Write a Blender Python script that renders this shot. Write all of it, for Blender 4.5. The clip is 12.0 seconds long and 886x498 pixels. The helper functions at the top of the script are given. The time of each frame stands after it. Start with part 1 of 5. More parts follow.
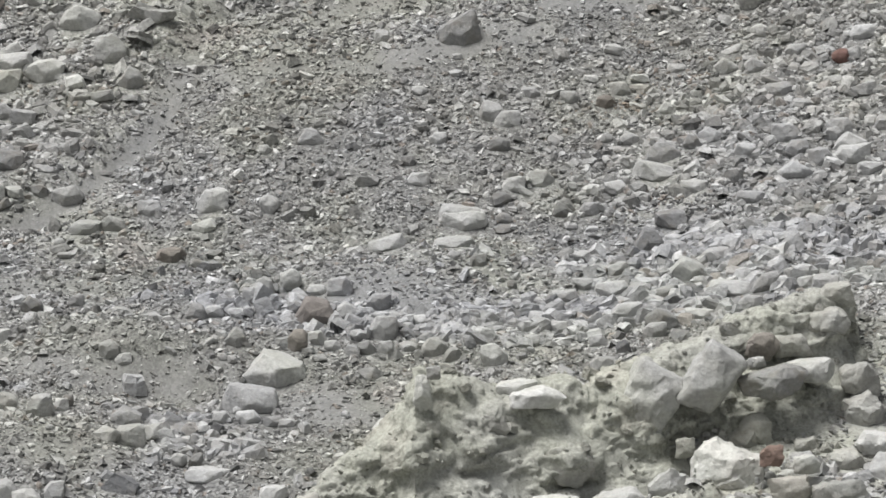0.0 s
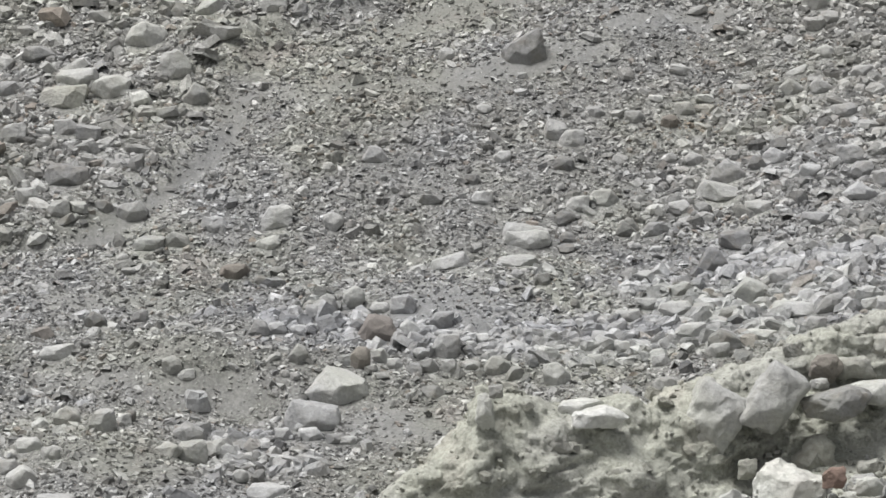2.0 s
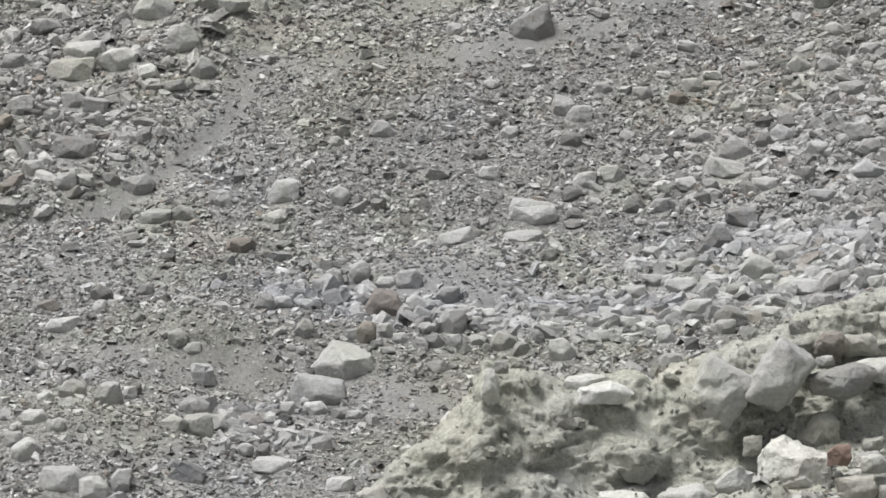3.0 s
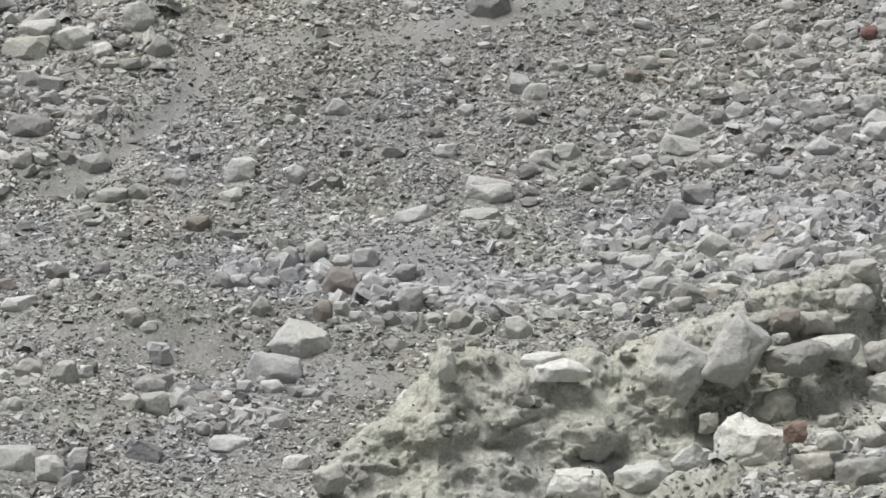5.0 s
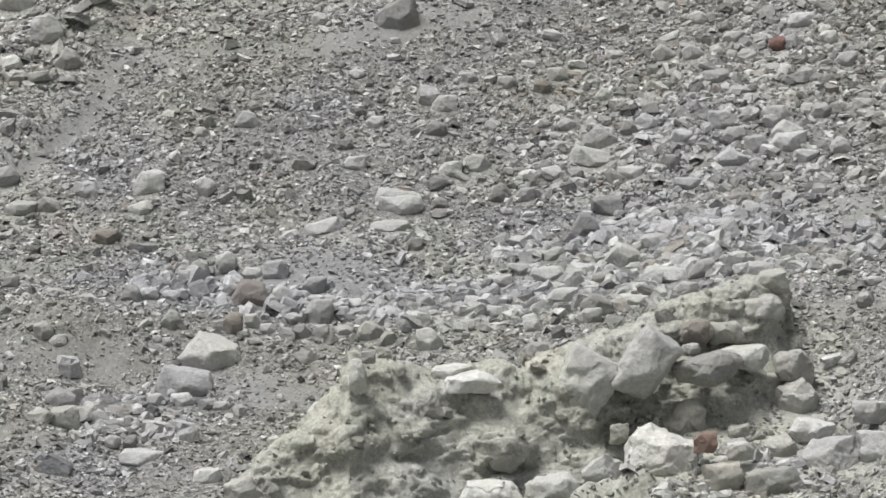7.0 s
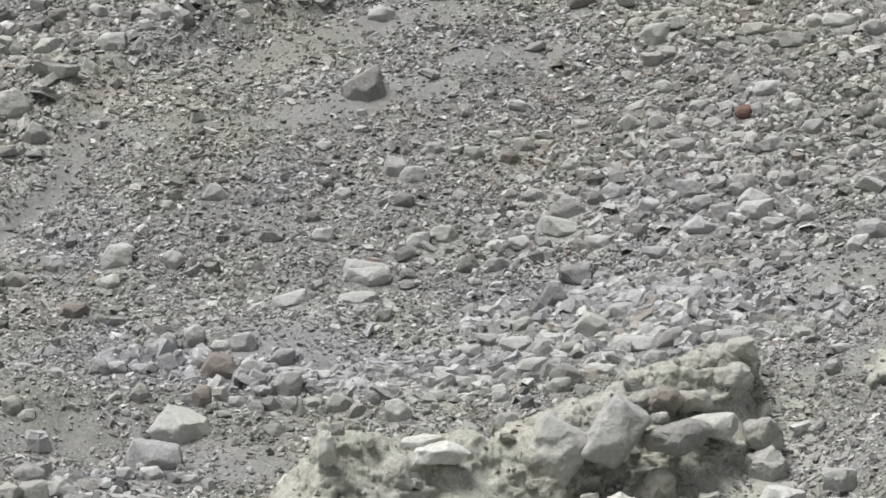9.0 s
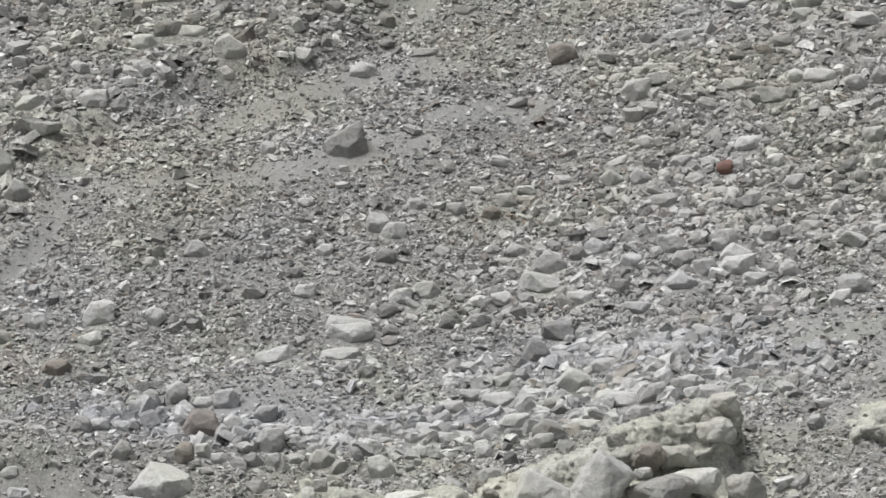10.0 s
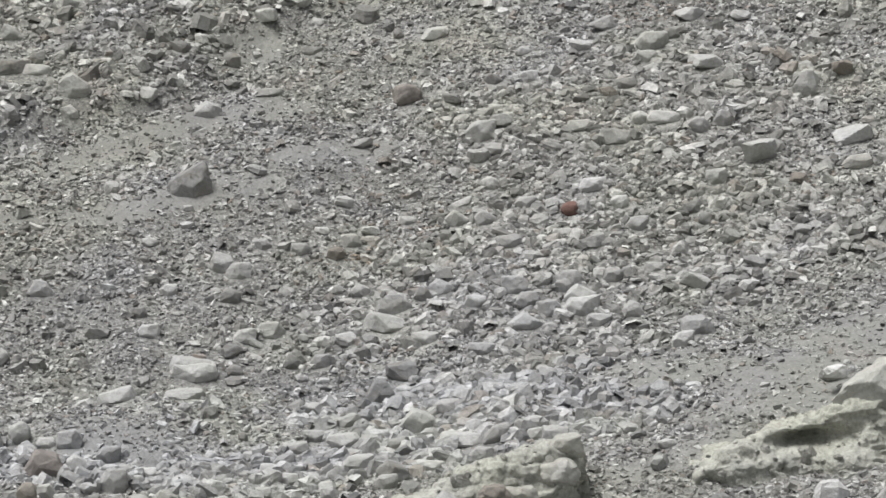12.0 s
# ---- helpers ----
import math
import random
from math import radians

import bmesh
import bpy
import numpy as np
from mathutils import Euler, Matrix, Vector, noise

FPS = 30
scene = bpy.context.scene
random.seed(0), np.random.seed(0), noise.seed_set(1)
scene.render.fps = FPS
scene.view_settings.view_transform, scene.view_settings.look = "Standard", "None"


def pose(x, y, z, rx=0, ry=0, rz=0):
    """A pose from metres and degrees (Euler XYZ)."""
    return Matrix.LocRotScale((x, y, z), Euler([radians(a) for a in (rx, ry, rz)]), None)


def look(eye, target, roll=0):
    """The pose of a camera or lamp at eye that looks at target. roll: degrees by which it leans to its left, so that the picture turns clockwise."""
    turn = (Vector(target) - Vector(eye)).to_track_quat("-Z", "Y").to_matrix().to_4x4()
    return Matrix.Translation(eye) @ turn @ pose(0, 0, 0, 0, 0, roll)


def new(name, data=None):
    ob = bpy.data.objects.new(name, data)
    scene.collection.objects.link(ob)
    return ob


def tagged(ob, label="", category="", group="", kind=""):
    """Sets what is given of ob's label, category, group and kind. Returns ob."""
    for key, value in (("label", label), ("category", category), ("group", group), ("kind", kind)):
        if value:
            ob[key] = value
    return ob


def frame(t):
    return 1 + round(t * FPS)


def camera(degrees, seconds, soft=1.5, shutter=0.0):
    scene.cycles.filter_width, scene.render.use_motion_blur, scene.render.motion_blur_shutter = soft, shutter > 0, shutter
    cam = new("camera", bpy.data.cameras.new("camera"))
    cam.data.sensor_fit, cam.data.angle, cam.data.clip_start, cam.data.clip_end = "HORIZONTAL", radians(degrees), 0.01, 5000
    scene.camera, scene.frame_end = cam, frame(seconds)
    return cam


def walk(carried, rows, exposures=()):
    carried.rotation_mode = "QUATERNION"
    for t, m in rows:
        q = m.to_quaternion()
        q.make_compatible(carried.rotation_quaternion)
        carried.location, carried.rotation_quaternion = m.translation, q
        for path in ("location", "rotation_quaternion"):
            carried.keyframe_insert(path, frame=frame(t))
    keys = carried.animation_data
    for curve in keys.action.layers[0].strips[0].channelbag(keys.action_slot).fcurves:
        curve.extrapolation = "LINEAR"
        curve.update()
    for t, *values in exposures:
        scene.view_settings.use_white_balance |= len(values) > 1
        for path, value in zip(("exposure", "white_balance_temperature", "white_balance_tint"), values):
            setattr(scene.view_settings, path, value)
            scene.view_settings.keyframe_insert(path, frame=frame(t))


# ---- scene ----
# ---- camera ----
EYE = (0.0, 0.0, 22.0)          # held on the opposite bank of the valley
cam = camera(15.0, 12.0, soft=1.6)


def view(yaw, pitch, roll):
    """Turn to the right, tilt upwards and roll, in degrees, from where the camera is held."""
    return pose(*EYE, 90 + pitch, 0, -yaw) @ pose(0, 0, 0, 0, 0, roll)


walk(cam, [
    (0.0, view(-0.003, -8.006, -0.000)),
    (0.5, view(-0.602, -8.088, 0.015)),
    (1.0, view(-0.648, -8.179, 0.386)),
    (1.5, view(-0.787, -7.731, 0.045)),
    (2.0, view(-1.095, -7.695, 0.321)),
    (2.5, view(-0.820, -7.755, 0.646)),
    (3.0, view(-1.203, -8.123, 0.670)),
    (3.5, view(-0.284, -8.091, 0.779)),
    (3.7, view(-0.552, -8.377, 0.622)),
    (5.3, view(-0.354, -8.488, 0.712)),
    (5.5, view(0.263, -8.483, 0.527)),
    (6.0, view(0.583, -8.187, 0.902)),
    (6.5, view(0.797, -8.350, 0.689)),
    (7.0, view(1.097, -8.268, 0.650)),
    (7.2, view(1.284, -8.079, 0.737)),
    (8.8, view(1.759, -7.061, 0.585)),
    (9.0, view(1.638, -7.058, 0.215)),
    (9.5, view(2.121, -6.558, 0.192)),
    (10.0, view(1.938, -6.105, 0.086)),
    (10.5, view(2.067, -5.762, 0.085)),
    (11.0, view(2.514, -5.402, 0.569)),
    (11.5, view(3.400, -5.099, 0.652)),
    (12.0, view(4.591, -5.399, 0.518)),
])

# ---- overcast daylight ----
SUN_EL, SUN_AZ = radians(70), radians(-100)      # azimuth clockwise from +y
world = bpy.data.worlds.new("overcast_sky")
scene.world = world
world.use_nodes = True
wn, wl = world.node_tree.nodes, world.node_tree.links
wn.clear()
sky = wn.new("ShaderNodeTexSky")
sky.sky_type = "NISHITA"
sky.sun_disc = False
sky.sun_elevation, sky.sun_rotation = SUN_EL, SUN_AZ
sky.air_density, sky.dust_density, sky.ozone_density = 1.0, 6.0, 1.0
hsv = wn.new("ShaderNodeHueSaturation")
hsv.inputs["Saturation"].default_value = 0.25
bg = wn.new("ShaderNodeBackground")
bg.inputs["Strength"].default_value = 0.090
wo = wn.new("ShaderNodeOutputWorld")
wl.new(sky.outputs[0], hsv.inputs["Color"])
wl.new(hsv.outputs[0], bg.inputs["Color"])
wl.new(bg.outputs[0], wo.inputs[0])
sun = new("sun", bpy.data.lights.new("sun", "SUN"))
sun.data.energy, sun.data.angle, sun.data.color = 3.6, radians(24), (1.0, 0.99, 0.98)
sdir = Vector((math.sin(SUN_AZ) * math.cos(SUN_EL), math.cos(SUN_AZ) * math.cos(SUN_EL), math.sin(SUN_EL)))
sun.matrix_world = look(tuple(sdir * 100), (0, 0, 0))
scene.view_settings.exposure = 0.0

# ---- materials ----
def ramp(nodes, stops):
    r = nodes.new("ShaderNodeValToRGB")
    r.color_ramp.elements[0].position, r.color_ramp.elements[0].color = stops[0][0], (*stops[0][1], 1)
    r.color_ramp.elements[1].position, r.color_ramp.elements[1].color = stops[-1][0], (*stops[-1][1], 1)
    for p, c in stops[1:-1]:
        e = r.color_ramp.elements.new(p)
        e.color = (*c, 1)
    return r


def noise_node(nodes, links, coords, scale, detail=6, rough=0.6):
    n = nodes.new("ShaderNodeTexNoise")
    n.inputs["Scale"].default_value, n.inputs["Detail"].default_value = scale, detail
    n.inputs["Roughness"].default_value = rough
    links.new(coords, n.inputs["Vector"])
    return n


def mix(nodes, links, kind, fac, a, b):
    m = nodes.new("ShaderNodeMix")
    m.data_type, m.blend_type = "RGBA", kind
    for value, socket in ((fac, m.inputs[0]), (a, m.inputs[6]), (b, m.inputs[7])):
        if hasattr(value, "links"):
            links.new(value, socket)
        elif isinstance(value, tuple):
            socket.default_value = (*value, 1)
        else:
            socket.default_value = value
    return m.outputs[2]


def drift(nodes, links, where, c):
    """Mineral dust: olive on the upper scree, cooler on the terrace, in drifts metres across, with rusty spots."""
    d = noise_node(nodes, links, where, 0.16, 4, 0.6)
    tone = ramp(nodes, [(0.34, (0.98, 0.988, 1.01)), (0.48, (1.0, 1.0, 0.99)), (0.60, (0.988, 1.0, 0.945)), (0.72, (1.025, 0.99, 0.95))])
    links.new(d.outputs[0], tone.inputs[0])
    axes = nodes.new("ShaderNodeSeparateXYZ")
    links.new(where, axes.inputs[0])
    up = nodes.new("ShaderNodeMapRange")
    up.inputs[1].default_value, up.inputs[2].default_value = 140.0, 166.0
    links.new(axes.outputs["Y"], up.inputs[0])
    belt = ramp(nodes, [(0.0, (1.0, 1.0, 0.995)), (0.35, (0.99, 0.995, 1.012)), (1.0, (1.0, 0.998, 0.993))])
    links.new(up.outputs[0], belt.inputs[0])
    c = mix(nodes, links, "MULTIPLY", 1.0, c, belt.outputs[0])
    return mix(nodes, links, "MULTIPLY", 1.0, c, tone.outputs[0])


def stone_material(name, stops, island=False, stain=(0.29, 0.28, 0.26), bump=0.3, mottle=(0.84, 1.12)):
    """Broken rock: one of several greys per piece, blotches, mineral grain and fine relief."""
    mat = bpy.data.materials.new(name)
    mat.use_nodes = True
    nodes, links = mat.node_tree.nodes, mat.node_tree.links
    bsdf = nodes["Principled BSDF"]
    geo = nodes.new("ShaderNodeNewGeometry")
    info = nodes.new("ShaderNodeObjectInfo")
    piece = geo.outputs["Random Per Island"] if island else info.outputs["Random"]
    base = ramp(nodes, stops)
    links.new(piece, base.inputs[0])
    where = geo.outputs["Position"]
    big = noise_node(nodes, links, where, 1.3, 5)
    fine = noise_node(nodes, links, where, 6.0, 6, 0.6)
    grain = noise_node(nodes, links, where, 45.0, 4, 0.7)
    r1 = ramp(nodes, [(0.35, (mottle[0],) * 3), (0.68, (mottle[1],) * 3)])
    links.new(fine.outputs[0], r1.inputs[0])
    r2 = ramp(nodes, [(0.3, (0.90, 0.90, 0.90)), (0.7, (1.09, 1.09, 1.09))])
    links.new(grain.outputs[0], r2.inputs[0])
    r3 = ramp(nodes, [(0.45, (0, 0, 0)), (0.56, (0.25, 0.25, 0.25)), (0.68, (0.55, 0.55, 0.55))])
    links.new(big.outputs[0], r3.inputs[0])
    c = mix(nodes, links, "MULTIPLY", 1.0, base.outputs[0], r1.outputs[0])
    c = mix(nodes, links, "MULTIPLY", 1.0, c, r2.outputs[0])
    c = mix(nodes, links, "MIX", r3.outputs[0], c, stain)
    c = drift(nodes, links, where, c)
    links.new(c, bsdf.inputs["Base Color"])
    bsdf.inputs["Roughness"].default_value = 0.92
    bsdf.inputs["Specular IOR Level"].default_value = 0.2
    pits = noise_node(nodes, links, where, 3.2, 7, 0.62)
    b0 = nodes.new("ShaderNodeBump")
    b0.inputs["Strength"].default_value, b0.inputs["Distance"].default_value = min(1.0, 1.3 * bump), 0.3
    links.new(pits.outputs[0], b0.inputs["Height"])
    b = nodes.new("ShaderNodeBump")
    links.new(b0.outputs[0], b.inputs["Normal"])
    b.inputs["Strength"].default_value, b.inputs["Distance"].default_value = min(1.0, 1.2 * bump), 0.1
    links.new(fine.outputs[0], b.inputs["Height"])
    links.new(b.outputs[0], bsdf.inputs["Normal"])
    return mat


GREYS = [(0.0, (0.11, 0.11, 0.108)), (0.2, (0.205, 0.205, 0.201)), (0.48, (0.325, 0.325, 0.318)),
         (0.74, (0.46, 0.46, 0.45)), (0.88, (0.60, 0.60, 0.59)), (0.94, (0.64, 0.64, 0.63)), (0.955, (0.28, 0.245, 0.215)), (1.0, (0.27, 0.265, 0.255))]
MAT = {
    "white": stone_material("whitish_limestone", [(0, (0.53, 0.53, 0.522)), (1, (0.60, 0.60, 0.59))], stain=(0.42, 0.415, 0.395)),
    "grey": stone_material("weathered_grey_rock", [(0, (0.30, 0.30, 0.296)), (1, (0.40, 0.40, 0.394))]),
    "dark": stone_material("dark_grey_rock", [(0, (0.21, 0.21, 0.207)), (1, (0.275, 0.275, 0.27))], stain=(0.2, 0.18, 0.15)),
    "pale": stone_material("pale_limestone", [(0, (0.39, 0.39, 0.384)), (1, (0.50, 0.50, 0.49))], stain=(0.34, 0.335, 0.315)),
    "buff": stone_material("buff_earth_coated_rock", [(0, (0.345, 0.343, 0.322)), (1, (0.42, 0.417, 0.392))], stain=(0.30, 0.29, 0.262)),
    "brown": stone_material("brown_rock", [(0, (0.215, 0.195, 0.18)), (1, (0.26, 0.24, 0.222))], stain=(0.22, 0.20, 0.185)),
    "red": stone_material("rust_red_rock", [(0, (0.165, 0.10, 0.086)), (1, (0.19, 0.118, 0.10))], stain=(0.2, 0.13, 0.10)),
    "russet": stone_material("russet_rock", [(0, (0.225, 0.165, 0.145)), (1, (0.24, 0.18, 0.16))], stain=(0.2, 0.15, 0.13)),
    "clod": stone_material("buff_clay_clods", [(0, (0.30, 0.30, 0.278)), (0.8, (0.385, 0.384, 0.358)), (1, (0.43, 0.429, 0.404))], island=True, stain=(0.38, 0.372, 0.335), bump=0.8),
    "block": stone_material("pale_scree_blocks", [(0, (0.15, 0.152, 0.155)), (0.2, (0.29, 0.293, 0.296)), (0.62, (0.41, 0.412, 0.413)), (0.92, (0.575, 0.577, 0.578)), (0.955, (0.27, 0.245, 0.22)), (1, (0.38, 0.38, 0.378))], island=True, bump=0.35, mottle=(0.8, 1.14)),
    "scree_block": stone_material("olive_grey_scree_blocks", [(0, (0.11, 0.11, 0.107)), (0.25, (0.235, 0.235, 0.227)), (0.62, (0.375, 0.375, 0.363)), (0.92, (0.58, 0.58, 0.566)), (0.955, (0.27, 0.245, 0.22)), (1, (0.38, 0.38, 0.37))], island=True, bump=0.35, mottle=(0.8, 1.14)),
    "rusty": stone_material("rusty_scree", [(0, (0.20, 0.165, 0.14)), (0.4, (0.30, 0.265, 0.235)), (0.75, (0.37, 0.335, 0.30)), (1, (0.33, 0.27, 0.225))], island=True),
    "rubble": stone_material("mixed_scree_rubble", GREYS, island=True, bump=0.35, mottle=(0.8, 1.14)),
}


def ground_material():
    """Grit and dust: grey silt, buff clay on the banks, pebble mottling and small relief."""
    mat = bpy.data.materials.new("gritty_ground")
    mat.use_nodes = True
    nodes, links = mat.node_tree.nodes, mat.node_tree.links
    bsdf = nodes["Principled BSDF"]
    geo = nodes.new("ShaderNodeNewGeometry")
    where = geo.outputs["Position"]
    soil = nodes.new("ShaderNodeAttribute")
    soil.attribute_name = "clay"
    big = noise_node(nodes, links, where, 0.22, 5)
    mid = noise_node(nodes, links, where, 2.2, 8, 0.65)
    fine = noise_node(nodes, links, where, 14, 6, 0.7)
    vor = nodes.new("ShaderNodeTexVoronoi")
    vor.inputs["Scale"].default_value = 9.0
    links.new(where, vor.inputs["Vector"])
    silt = ramp(nodes, [(0.3, (0.165, 0.165, 0.157)), (0.5, (0.208, 0.208, 0.2)), (0.72, (0.25, 0.25, 0.245))])
    links.new(big.outputs[0], silt.inputs[0])
    clay = ramp(nodes, [(0.3, (0.30, 0.302, 0.276)), (0.5, (0.362, 0.364, 0.334)), (0.75, (0.41, 0.412, 0.38))])
    links.new(mid.outputs[0], clay.inputs[0])
    c = mix(nodes, links, "MIX", soil.outputs["Fac"], silt.outputs[0], clay.outputs[0])
    r1 = ramp(nodes, [(0.3, (0.72, 0.72, 0.72)), (0.7, (1.22, 1.22, 1.22))])
    links.new(mid.outputs[0], r1.inputs[0])
    r2 = ramp(nodes, [(0.3, (0.75, 0.75, 0.75)), (0.7, (1.2, 1.2, 1.2))])
    links.new(fine.outputs[0], r2.inputs[0])
    peb = nodes.new("ShaderNodeRGBToBW")
    links.new(vor.outputs["Color"], peb.inputs[0])
    r3 = ramp(nodes, [(0.2, (0.66, 0.66, 0.66)), (0.8, (1.4, 1.4, 1.4))])
    links.new(peb.outputs[0], r3.inputs[0])
    dust = nodes.new("ShaderNodeAttribute")
    dust.attribute_name = "silt"
    bare = nodes.new("ShaderNodeMath")
    bare.operation = "MULTIPLY_ADD"
    bare.inputs[1].default_value, bare.inputs[2].default_value = -0.75, 1.0
    plain = nodes.new("ShaderNodeMath")
    plain.operation = "MAXIMUM"
    links.new(dust.outputs["Fac"], plain.inputs[0])
    part_plain = nodes.new("ShaderNodeMath")
    part_plain.operation = "MULTIPLY"
    part_plain.inputs[1].default_value = 0.85
    links.new(soil.outputs["Fac"], part_plain.inputs[0])
    links.new(part_plain.outputs[0], plain.inputs[1])
    links.new(plain.outputs[0], bare.inputs[0])
    c = mix(nodes, links, "MIX", dust.outputs["Fac"], c, (0.232, 0.232, 0.224))
    for r in (r1, r2, r3):
        c = mix(nodes, links, "MULTIPLY", bare.outputs[0], c, r.outputs[0])
    c = drift(nodes, links, where, c)
    links.new(c, bsdf.inputs["Base Color"])
    bsdf.inputs["Roughness"].default_value = 0.95
    bsdf.inputs["Specular IOR Level"].default_value = 0.15
    b1 = nodes.new("ShaderNodeBump")
    b1.inputs["Strength"].default_value, b1.inputs["Distance"].default_value = 0.45, 0.15
    links.new(mid.outputs[0], b1.inputs["Height"])
    b2 = nodes.new("ShaderNodeBump")
    b2.inputs["Strength"].default_value, b2.inputs["Distance"].default_value = 0.45, 0.05
    links.new(fine.outputs[0], b2.inputs["Height"])
    links.new(b1.outputs[0], b2.inputs["Normal"])
    # crusts and cracks of the clay
    crust = noise_node(nodes, links, where, 5.0, 4, 0.55)
    crust.noise_type, crust.normalize = "RIDGED_MULTIFRACTAL", True
    b3 = nodes.new("ShaderNodeBump")
    b3.inputs["Distance"].default_value = 0.045
    links.new(soil.outputs["Fac"], b3.inputs["Strength"])
    links.new(crust.outputs[0], b3.inputs["Height"])
    links.new(b2.outputs[0], b3.inputs["Normal"])
    links.new(b3.outputs[0], bsdf.inputs["Normal"])
    return mat


MAT["ground"] = ground_material()

# ---- lie of the land ----
LATTICE = np.random.RandomState(7).rand(256, 256)


def lattice_noise(x, y, seed=0):
    """Smooth noise from -1 to 1 over the plane."""
    x, y = np.asarray(x) + seed * 17.31, np.asarray(y) + seed * 9.73
    xi, yi = np.floor(x).astype(int), np.floor(y).astype(int)
    fx, fy = x - xi, y - yi
    fx, fy = fx * fx * (3 - 2 * fx), fy * fy * (3 - 2 * fy)
    a, b = LATTICE[xi % 256, yi % 256], LATTICE[(xi + 1) % 256, yi % 256]
    c, d = LATTICE[xi % 256, (yi + 1) % 256], LATTICE[(xi + 1) % 256, (yi + 1) % 256]
    return 2 * ((a * (1 - fx) + b * fx) * (1 - fy) + (c * (1 - fx) + d * fx) * fy) - 1


def fbm(x, y, scale, octaves=4, seed=0, gain=0.5):
    x, y = np.asarray(x) / scale, np.asarray(y) / scale
    total, amp = 0, 1.0
    for o in range(octaves):
        total = total + amp * lattice_noise(x, y, seed + o)
        x, y, amp = x * 2.03, y * 2.03, amp * gain
    return total


def smooth(a, b, v):
    s = np.clip((v - a) / (b - a), 0, 1)
    return s * s * (3 - 2 * s)


def blob(x, y, cx, cy, rx, ry, turn=0.0):
    """1 in the middle of a turned ellipse, falling softly to 0."""
    c, s = math.cos(radians(turn)), math.sin(radians(turn))
    dx, dy = x - cx, y - cy
    return np.exp(-((dx * c + dy * s) / rx) ** 2 - ((dy * c - dx * s) / ry) ** 2)


def slope_profile(x, y):
    """Valley, terrace, scree slope and mountainside, without the banks."""
    y1 = y + 0.10 * x
    z = np.interp(y1, [-400, -40, 0, 4, 60, 100, 118, 127, 140, 155, 190, 260, 420, 900, 3000],
                  [60, 22, 20.4, 20.2, -14, -15, -8.6, -5.6, -2.5, 0.6, 20.0, 62, 150, 330, 420])
    # softened foot of the scree
    z = z + 0.5 * blob(x, y1, x, 154, 1, 5)
    z = z + 0.15 * np.clip(x - 10, 0, 40) * smooth(110, 140, y)
    # the gully in front of the earth bank
    ahead = crest_line(x) - 3.0 - y
    z = z - 4.5 * smooth(-4.0, 0.6, ahead) * smooth(-6.5, -2, x) * (1 - 0.72 * smooth(8.5, 11.5, x)) * (1 - smooth(17.0, 21.0, x)) * smooth(104, 118, y)
    # heap of fallen blocks at the foot of the bank
    heap = -4.45 + 0.28 * (y - 133) + 0.05 * (x - 13)
    w = smooth(9.0, 11.5, x) * (1 - smooth(18, 22, x)) * smooth(110, 122, y) * (1 - smooth(133.5, 136.5, y))
    return z * (1 - w) + heap * w


def crest_line(x):
    return np.interp(x, [-9, -4.8, 0, 5, 10, 17, 24, 45], [126, 128, 131.5, 133, 135, 138, 138, 140])


def front_ridge(x, y):
    """Low ridge of rock and clay at the foot of the earth bank."""
    top = np.interp(x, [-1, 1, 3, 4.5, 7, 8.5, 10, 12, 14], [-11, -8.6, -7.1, -6.35, -6.15, -5.6, -5.3, -6.2, -9])
    return top + 0.25 * fbm(x, y, 1.6, 3, 71) - 0.95 * np.clip(128.6 - y, 0, 20) - 1.5 * np.clip(y - 128.6, 0, 20)


def bank_mask(x, y):
    """Where clay shows at the surface of the ground."""
    return smooth(-0.3, 0.2, front_ridge(x, y) - slope_profile(x, y))


def left_lobe(x, y):
    """Coarse block lobe: how far inside its edge, in metres."""
    edge = np.interp(y, [140, 154, 156, 157, 159.6, 162, 166, 172, 176.5, 178.7, 182, 186, 200], [-40, -30, -23, -20, -17.6, -15.2, -14.6, -12.4, -4.0, 3.0, 3.6, 9, 16])
    return edge - x + 0.8 * lattice_noise(x / 3, y / 3, 3)


